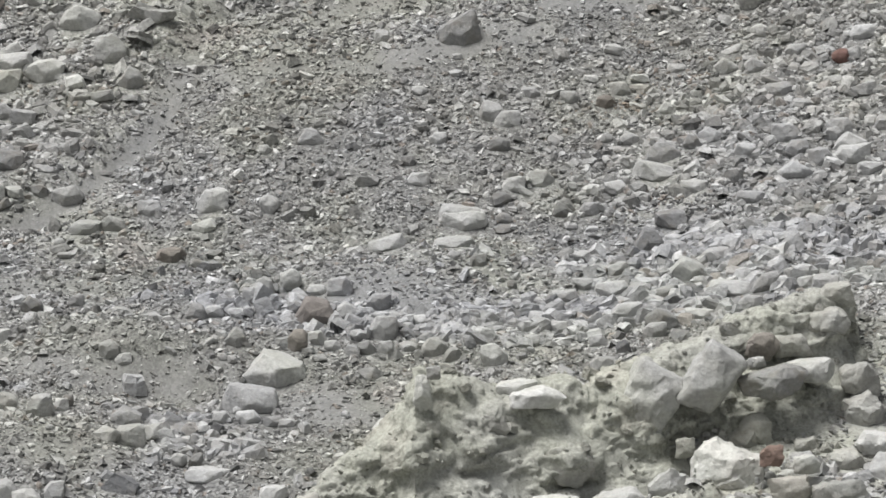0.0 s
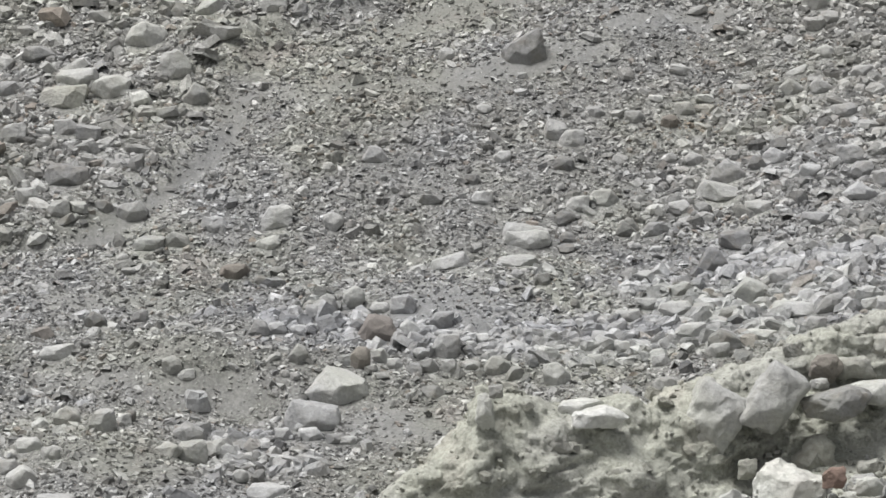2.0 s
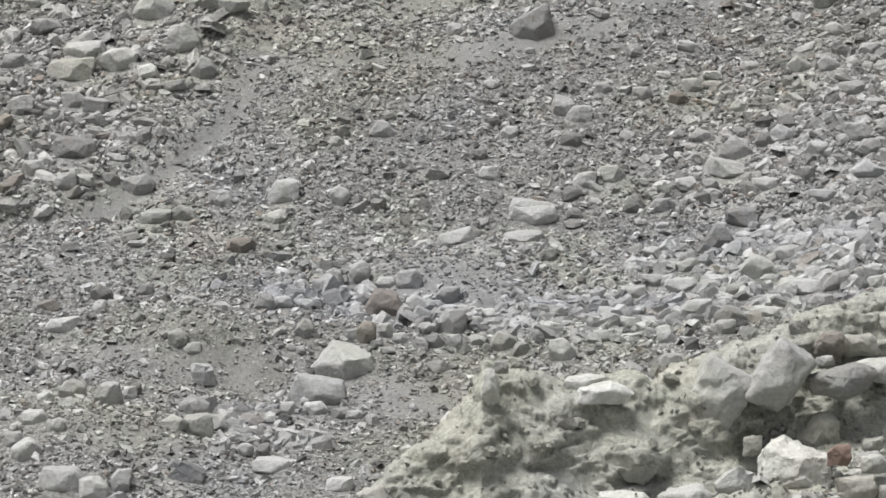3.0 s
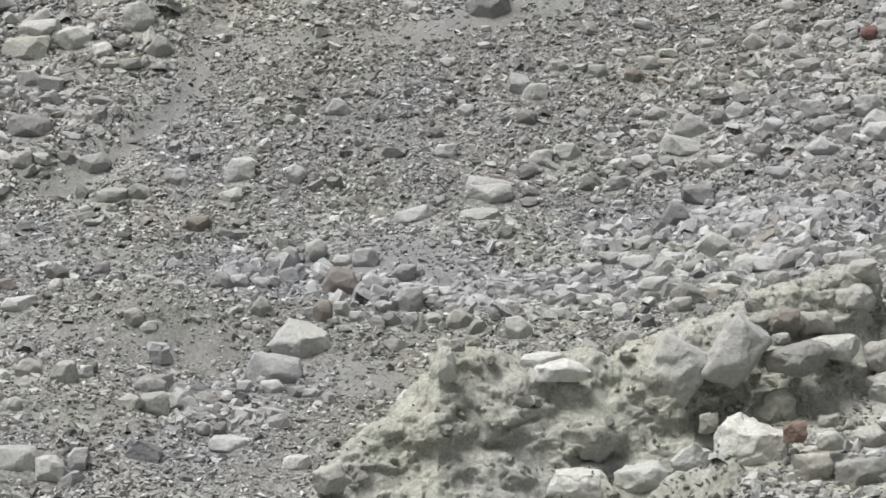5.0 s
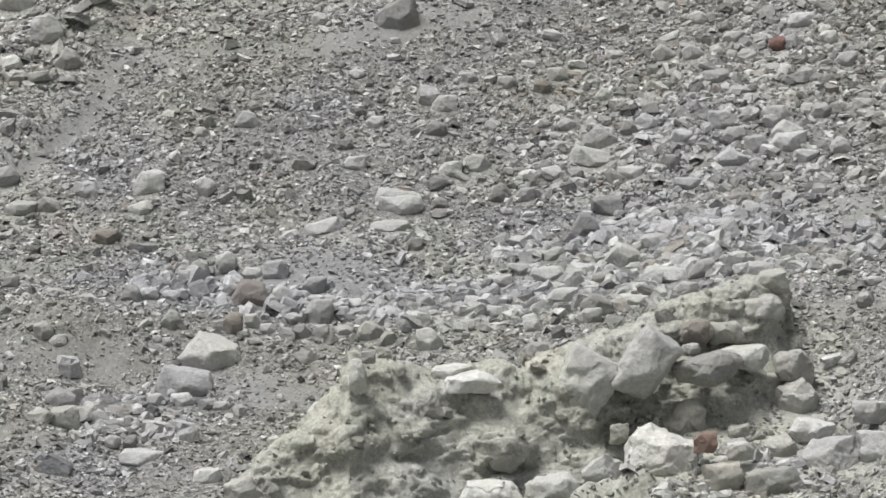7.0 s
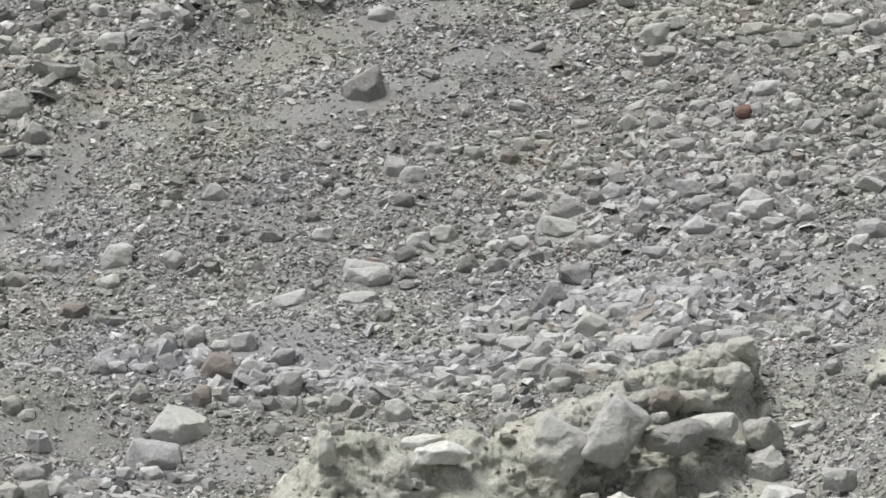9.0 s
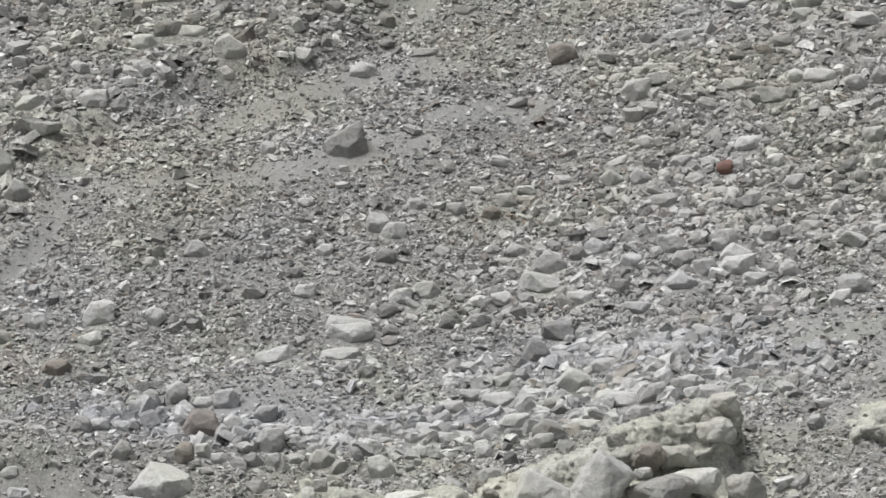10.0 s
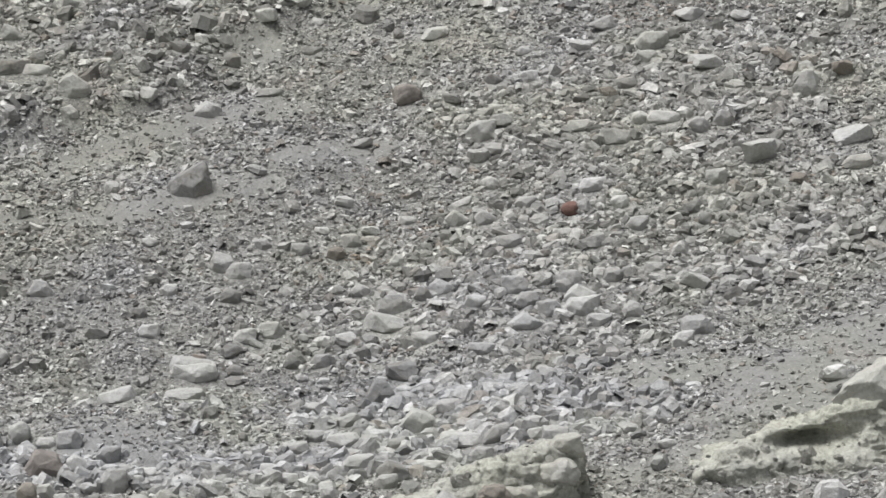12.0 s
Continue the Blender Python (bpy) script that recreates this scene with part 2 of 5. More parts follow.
def ground_height(x, y):
    x, y = np.asarray(x, float), np.asarray(y, float)
    z = slope_profile(x, y)
    near = smooth(95, 115, y) * (1 - smooth(240, 300, y))
    lobe = left_lobe(x, y)
    z = z + 0.7 * smooth(-0.8, 2.0, lobe) * smooth(148, 156, y)
    z = z - 0.2 * np.exp(-((lobe + 1.3) / 1.0) ** 2) * smooth(150, 158, y)
    # hump beside the foot of the scree, with a trodden trough behind it
    z = z + 0.85 * blob(x, y, -0.3, 150.5, 5.5, 2.6, 8)
    z = z - 0.35 * blob(x, y, -2.5, 155, 8, 1.4, 10)
    # soil banks at the lower end of the terrace
    z = z + 1.2 * blob(x, y, -13.5, 142.8, 4.5, 2.0, -12) + 0.5 * blob(x, y, -21, 146, 5, 2.5)
    z = z - 0.9 * blob(x, y, -11.5, 138.6, 5, 1.6, -8)
    z = z + 1.1 * blob(x, y, -17.5, 131, 4.5, 4.0, 20) - 0.7 * blob(x, y, -10.5, 131.5, 3.0, 5.0, 10)
    z = z + near * (0.35 * fbm(x, y, 9, 3, 1) + 0.12 * fbm(x, y, 1.8, 4, 2))
    bank = front_ridge(x, y)
    k = 0.35
    hmix = np.clip(0.5 + 0.5 * (bank - z) / k, 0, 1)
    z = z * (1 - hmix) + bank * hmix + k * hmix * (1 - hmix)
    m = bank_mask(x, y)
    z = z + m * (0.35 * fbm(x, y, 3.0, 2, 8, 0.5) + 0.6 * np.abs(fbm(x, y, 1.7, 2, 9, 0.4)) + 0.22 * np.abs(fbm(x, y, 0.6, 3, 10, 0.6)) - 0.25)
    z = z + (1 - near) * smooth(60, 220, np.hypot(x, y - 150)) * 9 * fbm(x, y, 120, 5, 12) * smooth(15, 60, np.hypot(x, y))
    return z


# ---- where the ground is silted over, and where it is blocky ----
def sandy(x, y):
    """How far silt and grit bury the stones, 0 to 1."""
    lobe = left_lobe(x, y)
    s = 1.0 * np.exp(-((lobe + 0.7) / 0.9) ** 2) * smooth(154, 158, y) * (1 - 0.7 * smooth(166, 170, y))
    for args in SILT_SLOPE + SILT_TERRACE:
        s = np.maximum(s, args[0] * smooth(0.12, 0.62, blob(x, y, *args[1:])))
    s = np.maximum(s, 0.9 * bank_mask(x, y))
    return np.clip(1.2 * s - 0.07 + 0.2 * fbm(x, y, 2.5, 3, 41), 0, 0.96)


def coarse(x, y):
    """Where blocks are large, 0 to 1."""
    c = 0.3 * smooth(0.3, 2.0, left_lobe(x, y)) * smooth(150, 156, y)
    for args in BLOCKY:
        c = np.maximum(c, args[0] * smooth(0.1, 0.7, blob(x, y, *args[1:])))
    return np.clip(c + 0.2 * fbm(x, y, 4, 2, 51), 0, 1)


# amount, middle, half sizes, turn
SILT_SLOPE = [
    (0.85, -3.0, 174.0, 3.5, 0.9, 20), (0.85, 1.5, 175.6, 3.5, 1.0, 12), (0.7, 5.0, 176.0, 3.0, 1.2, 0), (0.8, 4.4, 182.0, 1.6, 1.2, 30),
    (0.9, 7.3, 172.0, 2.6, 0.8, 10), (0.85, 2.0, 169.6, 3.2, 1.1, 12), (0.8, -3.2, 168.2, 3.5, 1.1, 10), (0.7, 10.2, 172.0, 1.5, 0.7, 10),
    (0.7, 13.4, 181.6, 1.2, 0.8, 10), (0.6, -9.0, 167.8, 3.0, 0.9, 15), (0.6, -4.0, 172.8, 3.0, 0.9, 20),
]
SILT_TERRACE = [
    (0.75, 13.0, 132.6, 5.0, 1.5, 3), (0.7, -2.2, 147.8, 3.4, 1.7, -8), (0.7, -17.0, 150.3, 4.5, 1.0, 0), (0.6, -18.5, 141.3, 3.0, 1.0, -15), (0.6, -12.0, 140.0, 3.0, 0.9, 0),
    (0.75, -4.2, 136.8, 2.6, 2.2, 0), (0.7, -14.8, 130.0, 2.6, 1.6, 0),
    (0.7, 21.5, 150.5, 3.0, 1.5, 0), (0.8, 28.5, 150.2, 6.5, 1.7, 16), (0.85, 26.0, 145.5, 4.5, 1.8, 25), (0.85, 21.8, 140.9, 3.5, 1.3, 20), (0.9, 28.5, 147.2, 5.0, 1.5, 8),
    (0.9, 29.0, 144.2, 3.5, 1.3, 5), (0.9, 23.0, 148.3, 4.0, 1.1, 8), (0.95, 31.5, 150.6, 4.5, 2.0, 10),
]
BLOCKY = [
    (1.0, 3.0, 144.4, 5.5, 2.5, 4), (0.95, 9.5, 146.0, 6.0, 2.7, 8), (0.8, -4.5, 145.5, 3.0, 1.8, 0), (0.6, -8.5, 147.5, 2.5, 1.5, 0),
    (0.55, 14.0, 127.5, 5.0, 3.5, 0), (0.7, 10.0, 158.5, 5.0, 2.2, 0), (0.9, 18.0, 161.0, 7.5, 6.5, 0), (0.8, 20.0, 171.5, 6.5, 5.0, 0),
    (0.85, 27.0, 172.0, 8.0, 6.5, 0), (0.9, 27.0, 160.5, 8.0, 5.5, 0), (0.5, -10.0, 133.5, 3.0, 2.5, 15), (0.55, 3.5, 157.8, 2.5, 1.6, 12),
    (0.9, 12.5, 150.5, 6.5, 3.8, 8), (0.85, 18.5, 146.5, 4.5, 2.2, 10), (0.8, 17.5, 153.5, 5.0, 3.0, 0),
]


# ---- ground: one sheet, finest where the slope faces the camera ----
def spread(a, b, step, far_a, far_b):
    fine = np.arange(a, b, step)
    out, d = [], step
    v = b
    while v < far_b:
        d *= 1.12
        v += d
        out.append(v)
    low, d, v = [], step, a
    while v > far_a:
        d *= 1.12
        v -= d
        low.append(v)
    return np.concatenate([low[::-1], fine, out])


def grid_mesh(name, X, Y, Z):
    n, m = X.shape
    me = bpy.data.meshes.new(name)
    co = np.stack([X, Y, Z], -1).reshape(-1, 3)
    i = np.arange(n * m).reshape(n, m)
    quads = np.stack([i[:-1, :-1], i[:-1, 1:], i[1:, 1:], i[1:, :-1]], -1).reshape(-1, 4)
    fill_mesh(me, co, quads)
    return me


def fill_mesh(me, co, faces):
    k = faces.shape[1]
    me.vertices.add(len(co))
    me.vertices.foreach_set("co", np.ascontiguousarray(co, dtype=np.float32).ravel())
    me.loops.add(faces.size)
    me.loops.foreach_set("vertex_index", np.ascontiguousarray(faces, dtype=np.int32).ravel())
    me.polygons.add(len(faces))
    me.polygons.foreach_set("loop_start", np.arange(0, faces.size, k, dtype=np.int32))
    me.update(calc_edges=True)


xs = spread(-26, 38, 0.19, -2500, 2500)
ys = spread(122, 190, 0.19, -1200, 3000)
GX, GY = np.meshgrid(xs, ys)
GZ = ground_height(GX, GY)
bank = bank_mask(GX, GY)
ground_me = grid_mesh("ground", GX, GY, GZ)
clay = ground_me.attributes.new("clay", "FLOAT", "POINT")
foot = smooth(0, 2, crest_line(GX) + 1 - GY) * smooth(-7, -5.5, GX) * (1 - smooth(18.5, 20.5, GX)) * smooth(117, 121, GY)
clay_amount = np.clip(np.maximum(bank, foot) + 0.5 * smooth(0.1, 0.8, fbm(GX, GY, 7, 3, 31)), 0, 1)
clay.data.foreach_set("value", clay_amount.astype(np.float32).ravel())
silt = ground_me.attributes.new("silt", "FLOAT", "POINT")
silt.data.foreach_set("value", (sandy(GX, GY) * (1 - np.maximum(bank, foot))).astype(np.float32).ravel())
ground_me.polygons.foreach_set("use_smooth", np.ones(len(ground_me.polygons), dtype=bool))
ground_me.materials.append(MAT["ground"])
ground = tagged(new("ground", ground_me), "grey stony valley and scree mountainside with buff earth banks", "ground", kind="structure")


# ---- earth bank: a steep clay face with overhangs, laid on the ground ----
def lattice3(p, seed):
    """Smooth noise from -1 to 1 in space."""
    p = p + seed * 13.7
    i = np.floor(p).astype(int)
    f = p - i
    f = f * f * (3 - 2 * f)
    total = 0
    for dx in (0, 1):
        for dy in (0, 1):
            for dz in (0, 1):
                w = np.where(dx, f[:, 0], 1 - f[:, 0]) * np.where(dy, f[:, 1], 1 - f[:, 1]) * np.where(dz, f[:, 2], 1 - f[:, 2])
                k = i + (dx, dy, dz)
                total = total + w * LATTICE[(k[:, 0] + 37 * k[:, 2]) % 256, (k[:, 1] + 91 * k[:, 2]) % 256]
    return 2 * total - 1


def fbm3(p, scale, octaves, seed, gain=0.5):
    p, total, amp = p / scale, 0, 1.0
    for o in range(octaves):
        total = total + amp * lattice3(p, seed + o)
        p, amp = p * 2.07, amp * gain
    return total


def clods3(p, scale, seed):
    """Lumps with creases between them: 0 in a crease, up to 1 on a lump."""
    p = p / scale
    i = np.floor(p).astype(int)
    near, second = np.full(len(p), 9.0), np.full(len(p), 9.0)
    for dx in (-1, 0, 1):
        for dy in (-1, 0, 1):
            for dz in (-1, 0, 1):
                k = i + (dx, dy, dz)
                a, b = k[:, 0] + 57 * k[:, 2] + seed, k[:, 1] + 113 * k[:, 2]
                seat = np.stack([LATTICE[a % 256, b % 256], LATTICE[(a + 71) % 256, (b + 13) % 256], LATTICE[(a + 5) % 256, (b + 149) % 256]], 1)
                d = np.linalg.norm(k + seat - p, axis=1)
                second = np.minimum(second, np.maximum(near, d))
                near = np.minimum(near, d)
    return np.clip(second - near, 0, 1)


def bank_crest(x):
    return np.interp(x, [-8.5, -6, -4.3, -2.5, -1.5, -1.1, 0.6, 2.6, 4.6, 5.8, 7.6, 10.2, 11.4, 13.3, 14.4, 15.4, 16.3, 16.9, 17.3, 17.6, 18.4, 19.5],
                     [-9.5, -6.3, -4.8, -3.6, -2.4, -1.25, -1.4, -2.2, -2.3, -2.5, -1.6, -0.75, -0.5, 0.3, 0.7, 0.9, 0.75, 0.2, -1.2, -3.0, -3.6, -6])


def bank_section(x):
    """Depth and height of the bank from its back over the crest to its foot, at the places x."""
    yc, zc = crest_line(x), bank_crest(x)
    right = smooth(8.5, 11.5, x)
    drop = (zc + 9.5) * (1 - right) + np.maximum(zc + 5.7, 0.5) * right
    run = 0.82 * drop * (1 - right) + np.maximum(yc - 132.7, 0.6) * right
    far = slope_profile(x, yc + 5.0) - 1.2
    ys = np.stack([yc + 5.0, yc + 1.6, yc + 0.2, yc - 0.55, yc - 0.16 * run - 0.6, yc - 0.55 * run - 0.3, yc - run, yc - run - 1.2])
    zs = np.stack([np.minimum(far, zc - 1.5), zc - 0.3, zc, zc - 0.35, zc - 0.27 * drop, zc - 0.66 * drop, zc - drop, zc - drop - 0.5])
    return ys, zs


def far_section(x):
    yc = crest_line(x)
    zc = np.interp(x, [18.6, 19.6, 21, 22.7, 27, 29, 36], [-5.0, -2.6, -1.4, 0.4, 1.9, 2.9, 4.6])
    ys = np.stack([yc + 5.0, yc + 1.8, yc + 0.2, yc - 0.4, yc - 0.8, yc - 1.6, yc - 2.9, yc - 4.2])
    zs = np.stack([np.minimum(slope_profile(x, yc + 5.0) - 0.8, zc - 0.8), zc - 0.25, zc, zc - 0.3, zc - 1.2, zc - 2.6, zc - 4.4, zc - 5.4])
    return ys, zs


# washed-out hollows (-) and bulges (+) of the clay faces: depth, x, z, half width, half height
BANK_FACE = [(-1.1, 9.7, -4.9, 1.5, 0.7), (0.3, 13.3, -3.6, 1.8, 0.9), (-0.6, 1.2, -5.15, 0.8, 0.2), (0.5, 1.6, -4.1, 1.0, 0.8), (0.9, 5.2, -4.6, 1.1, 0.8),
             (-0.5, 5.0, -5.8, 0.9, 0.25), (0.6, 2.2, -3.1, 0.6, 0.5), (-0.25, 3.4, -4.4, 0.5, 0.9), (0.5, -1.5, -4.2, 0.9, 0.8),
             (-0.8, 16.9, -1.3, 0.35, 1.1), (0.5, 15.9, -0.6, 0.5, 0.5), (0.5, 7.2, -3.0, 0.8, 0.7), (0.5, 15.2, -2.8, 0.9, 0.8),
             (-1.5, 26.4, 1.0, 1.6, 0.42), (-0.7, 22.5, -0.9, 0.6, 0.5), (0.4, 28.0, 0.2, 1.2, 0.6)]


def earth_bank(start, end, section, rows, label):
    bx = np.arange(start, end, 0.075)
    ys, zs = section(bx)
    at = np.linspace(0, 1, rows)
    stops = np.array([0, 0.16, 0.26, 0.32, 0.44, 0.70, 0.93, 1.0])
    Y = np.stack([np.interp(at, stops, ys[:, i]) for i in range(len(bx))], 1)
    Z = np.stack([np.interp(at, stops, zs[:, i]) for i in range(len(bx))], 1)
    soft = np.ones(9) / 9
    for M in (Y, Z):
        ends = M.copy()
        for i in range(len(bx)):
            M[4:-4, i] = np.convolve(ends[:, i], soft, "valid")
    X = np.repeat(bx[None], rows, 0)
    P = np.stack([X, Y, Z], -1)
    side = np.cross(np.gradient(P, axis=0), np.gradient(P, axis=1))
    N = side / np.linalg.norm(side, axis=2, keepdims=True)
    N = np.where(N[..., 2:] < 0, -N, N)
    p, n = P.reshape(-1, 3), N.reshape(-1, 3)
    up = smooth(0.0, 0.14, np.repeat(at[:, None], len(bx), 1).ravel())
    big = clods3(p + 0.35 * np.stack([fbm3(p, 1.1, 2, 40 + k) for k in range(3)], 1), 1.35, 3)
    small = clods3(p + 0.12 * np.stack([fbm3(p, 0.4, 2, 50 + k) for k in range(3)], 1), 0.42, 9)
    crumb = smooth(-0.25, 0.5, fbm3(p, 1.3, 2, 60))
    out = 0.22 * fbm3(p, 2.4, 3, 30) + 0.18 * (np.minimum(big, 0.45) - 0.25) + crumb * 0.06 * (np.minimum(small, 0.4) - 0.2) + 0.03 * fbm3(p, 0.3, 3, 65, 0.6)
    # thin crusts that have slipped and left a step
    slip = fbm3(p * (1, 1, 1.8), 1.0, 3, 80)
    out = out + 0.16 * smooth(0.0, 0.07, slip) + 0.12 * smooth(0.42, 0.5, slip)
    p = p + n * (up * out)[:, None]
    push = 0
    for depth, cx, cz, rx, rz in BANK_FACE:
        push = push + depth * blob(p[:, 0], p[:, 2], cx, cz, rx, rz)
    front = smooth(0.28, 0.36, np.repeat(at[:, None], len(bx), 1).ravel())
    p[:, 1] -= push * front
    Q = p.reshape(P.shape)
    me = grid_mesh("earth_bank", Q[..., 0], Q[..., 1], Q[..., 2])
    me.attributes.new("clay", "FLOAT", "POINT").data.foreach_set("value", np.ones(len(p), dtype=np.float32))
    me.polygons.foreach_set("use_smooth", np.ones(len(me.polygons), dtype=bool))
    me.materials.append(MAT["ground"])
    tagged(new("earth_bank", me), label, "earth bank", kind="structure")
    return p, n


BANK_POINTS, BANK_NORMALS = earth_bank(-8.3, 19.4, bank_section, 190, "steep crumbling buff clay bank with embedded boulders")
FAR_POINTS, FAR_NORMALS = earth_bank(18.8, 35.0, far_section, 150, "low buff clay bank with an undercut edge beside the terrace")


# ---- rock shapes ----
def ball(level):
    bm = bmesh.new()
    bmesh.ops.create_icosphere(bm, subdivisions=level, radius=1.0)
    co = np.array([v.co[:] for v in bm.verts])
    tri = np.array([[v.index for v in f.verts] for f in bm.faces])
    bm.free()
    return co / np.linalg.norm(co, axis=1)[:, None], tri


BALLS = {k: ball(k) for k in (2, 3, 4, 5)}       # 80, 320, 1280 and 5120 faces


def rock_form(rng, level, kind, rough=1.0):
    """A broken block within -1..1: flat faces from random cuts, worn edges, chipped surface."""
    dirs, tri = BALLS[level]
    cuts = rng.normal(size=(rng.randint(9, 15), 3))
    depth = rng.uniform(0.62, 0.98, len(cuts))
    if kind in ("block", "slab"):
        q = rng.normal(size=(3, 3)) * 0.22 + np.eye(3)
        cuts = np.concatenate([q, -q + rng.normal(size=(3, 3)) * 0.15, cuts])
        depth = np.concatenate([rng.uniform(0.62, 0.9, 6), depth * 1.02])
    elif kind == "wedge":
        q = rng.normal(size=(4, 3))
        q[:, 2] = np.abs(q[:, 2]) * 0.9 + 0.25
        cuts = np.concatenate([q, [[0, 0, -1]], cuts])
        depth = np.concatenate([rng.uniform(0.42, 0.62, 4), [0.75], depth])
    elif kind == "cobble":
        depth = rng.uniform(0.82, 1.0, len(cuts))
    cuts = cuts / np.linalg.norm(cuts, axis=1)[:, None]
    p = 10.0 if kind == "cobble" else 90.0
    reach = np.maximum(dirs @ cuts.T, 1e-3) / depth
    # no corner sticks out farther than this
    stub = {"cobble": 1.1, "wedge": 1.35}.get(kind, 1.5)
    r = 1 / ((reach ** p).sum(1) + stub ** -p) ** (1 / p)
    co = dirs * r[:, None]
    if level >= 2:
        s = rng.uniform(0, 60)
        o, (u, v, w) = level + 1, (co * 1.7 + s).T
        f = (fbm(u, v, 1.0, o, 3, 0.55) + fbm(v, w, 1.0, o, 4, 0.55) + fbm(w, u, 1.0, o, 5, 0.55)) / 1.8
        g = np.abs(fbm(u, w, 0.8, 3, 8) + fbm(v, u, 0.8, 3, 9) + fbm(w, v, 0.8, 3, 10)) / 1.8
        chip = rough * (0.5 if kind == "slab" else 0.75)
        co = co * (1 + chip * (0.08 * f - 0.085 * g))[:, None]
    lo, hi = co.min(0), co.max(0)
    return (co - (lo + hi) / 2) / ((hi - lo) / 2), tri


def shard_form(rng, kind, corners):
    """A small sharp piece of scree within -1..1: a splintered plate or lump with a sloping top, open below where it is buried."""
    k = corners + rng.randint(0, 2)
    a = (np.arange(k) + rng.uniform(-0.33, 0.33, k)) / k * 2 * np.pi
    foot = np.stack([np.cos(a), np.sin(a)], 1) * rng.uniform(0.65, 1.0, (k, 1))
    top = foot * rng.uniform(0.45, 1.0, (k, 1)) + rng.uniform(-0.18, 0.18, 2)
    if kind == "wedge":
        top = foot * rng.uniform(0.15, 0.7, (k, 1)) + rng.uniform(-0.35, 0.35, 2)
    rise = 0.7 + top @ rng.uniform(-0.6, 0.6, 2) + rng.uniform(-0.12, 0.12, k)
    co = np.concatenate([np.c_[foot, -0.8 + rng.uniform(-0.3, 0.3, k)], np.c_[top, rise]])
    tri = []
    for i in range(k):
        j = (i + 1) % k
        tri += [(i, j, k + j), (i, k + j, k + i)]
    for i in range(1, k - 1):
        tri.append((k, k + i, k + i + 1))
    lo, hi = co.min(0), co.max(0)
    return (co - (lo + hi) / 2) / ((hi - lo) / 2), np.array(tri)


def block_form(rng, corners):
    """A broken block within -1..1: an uneven outline, steep sides, a knocked-off upper edge and a sloping top."""
    k = corners + rng.randint(0, 2)
    a = (np.arange(k) + rng.uniform(-0.36, 0.36, k)) / k * 2 * np.pi
    foot = np.stack([np.cos(a), np.sin(a)], 1) * rng.uniform(0.62, 1.0, (k, 1))
    waist = foot * rng.uniform(0.8, 1.05, (k, 1)) + rng.uniform(-0.12, 0.12, 2)
    top = waist * rng.uniform(0.35, 0.88, (k, 1)) + rng.uniform(-0.2, 0.2, 2)
    tilt = rng.uniform(-0.45, 0.45, 2)
    co = np.concatenate([np.c_[foot, np.full(k, -1.0)], np.c_[waist, 0.25 + waist @ tilt + rng.uniform(-0.25, 0.25, k)],
                         np.c_[top, 0.8 + top @ tilt + rng.uniform(-0.12, 0.12, k)]])
    tri = []
    for r in (0, k):
        for i in range(k):
            j = (i + 1) % k
            tri += [(r + i, r + j, r + k + j), (r + i, r + k + j, r + k + i)]
    tri += [(2 * k, 2 * k + i, 2 * k + i + 1) for i in range(1, k - 1)]
    lo, hi = co.min(0), co.max(0)
    return (co - (lo + hi) / 2) / ((hi - lo) / 2), np.array(tri)


TAKEN = []          # plan of the boulders, kept free of rubble
GROUPS = {"earth bank": "boulders of the earth bank", "terrace": "stones on the terrace",
          "lobe": "blocks of the coarse lobe", "slope": "stones on the scree slope"}


def stone(x, y, w, d, h, kind, tint, turn, lean, seed, label):
    """One loose boulder, partly settled into the ground. lean tips its right side down, turn is about the vertical."""
    rng = np.random.RandomState(seed)
    co, tri = rock_form(rng, 5 if w > 2.5 else 4 if w > 1.0 else 3, kind, 1.3 if w > 2 else 0.8)
    me = bpy.data.meshes.new("boulder")
    h = max(h, 0.5 * w) if kind == "slab" else h
    co = co * np.array([w, d, h]) / 2
    fill_mesh(me, co, tri)
    me.polygons.foreach_set("use_smooth", np.ones(len(tri), dtype=bool))
    me.materials.append(MAT[tint])
    me.set_sharp_from_angle(angle=radians(28))
    ob = new("boulder" if w > 0.55 else "stone", me)
    z = float(ground_height(x, y))
    ob.matrix_world = pose(x, y, z + h * {"buff": 0.05, "brown": 0.32, "red": 0.32}.get(tint, 0.24 if w > 1.5 else 0.15), 0, 0, turn) @ pose(0, 0, 0, 0, lean, 0)
    TAKEN.append((x, y, w, d))
    group = next(g for place, g in GROUPS.items() if label.endswith(place))
    tagged(ob, label, "boulder" if w > 0.55 else "stone", group)
    return ob


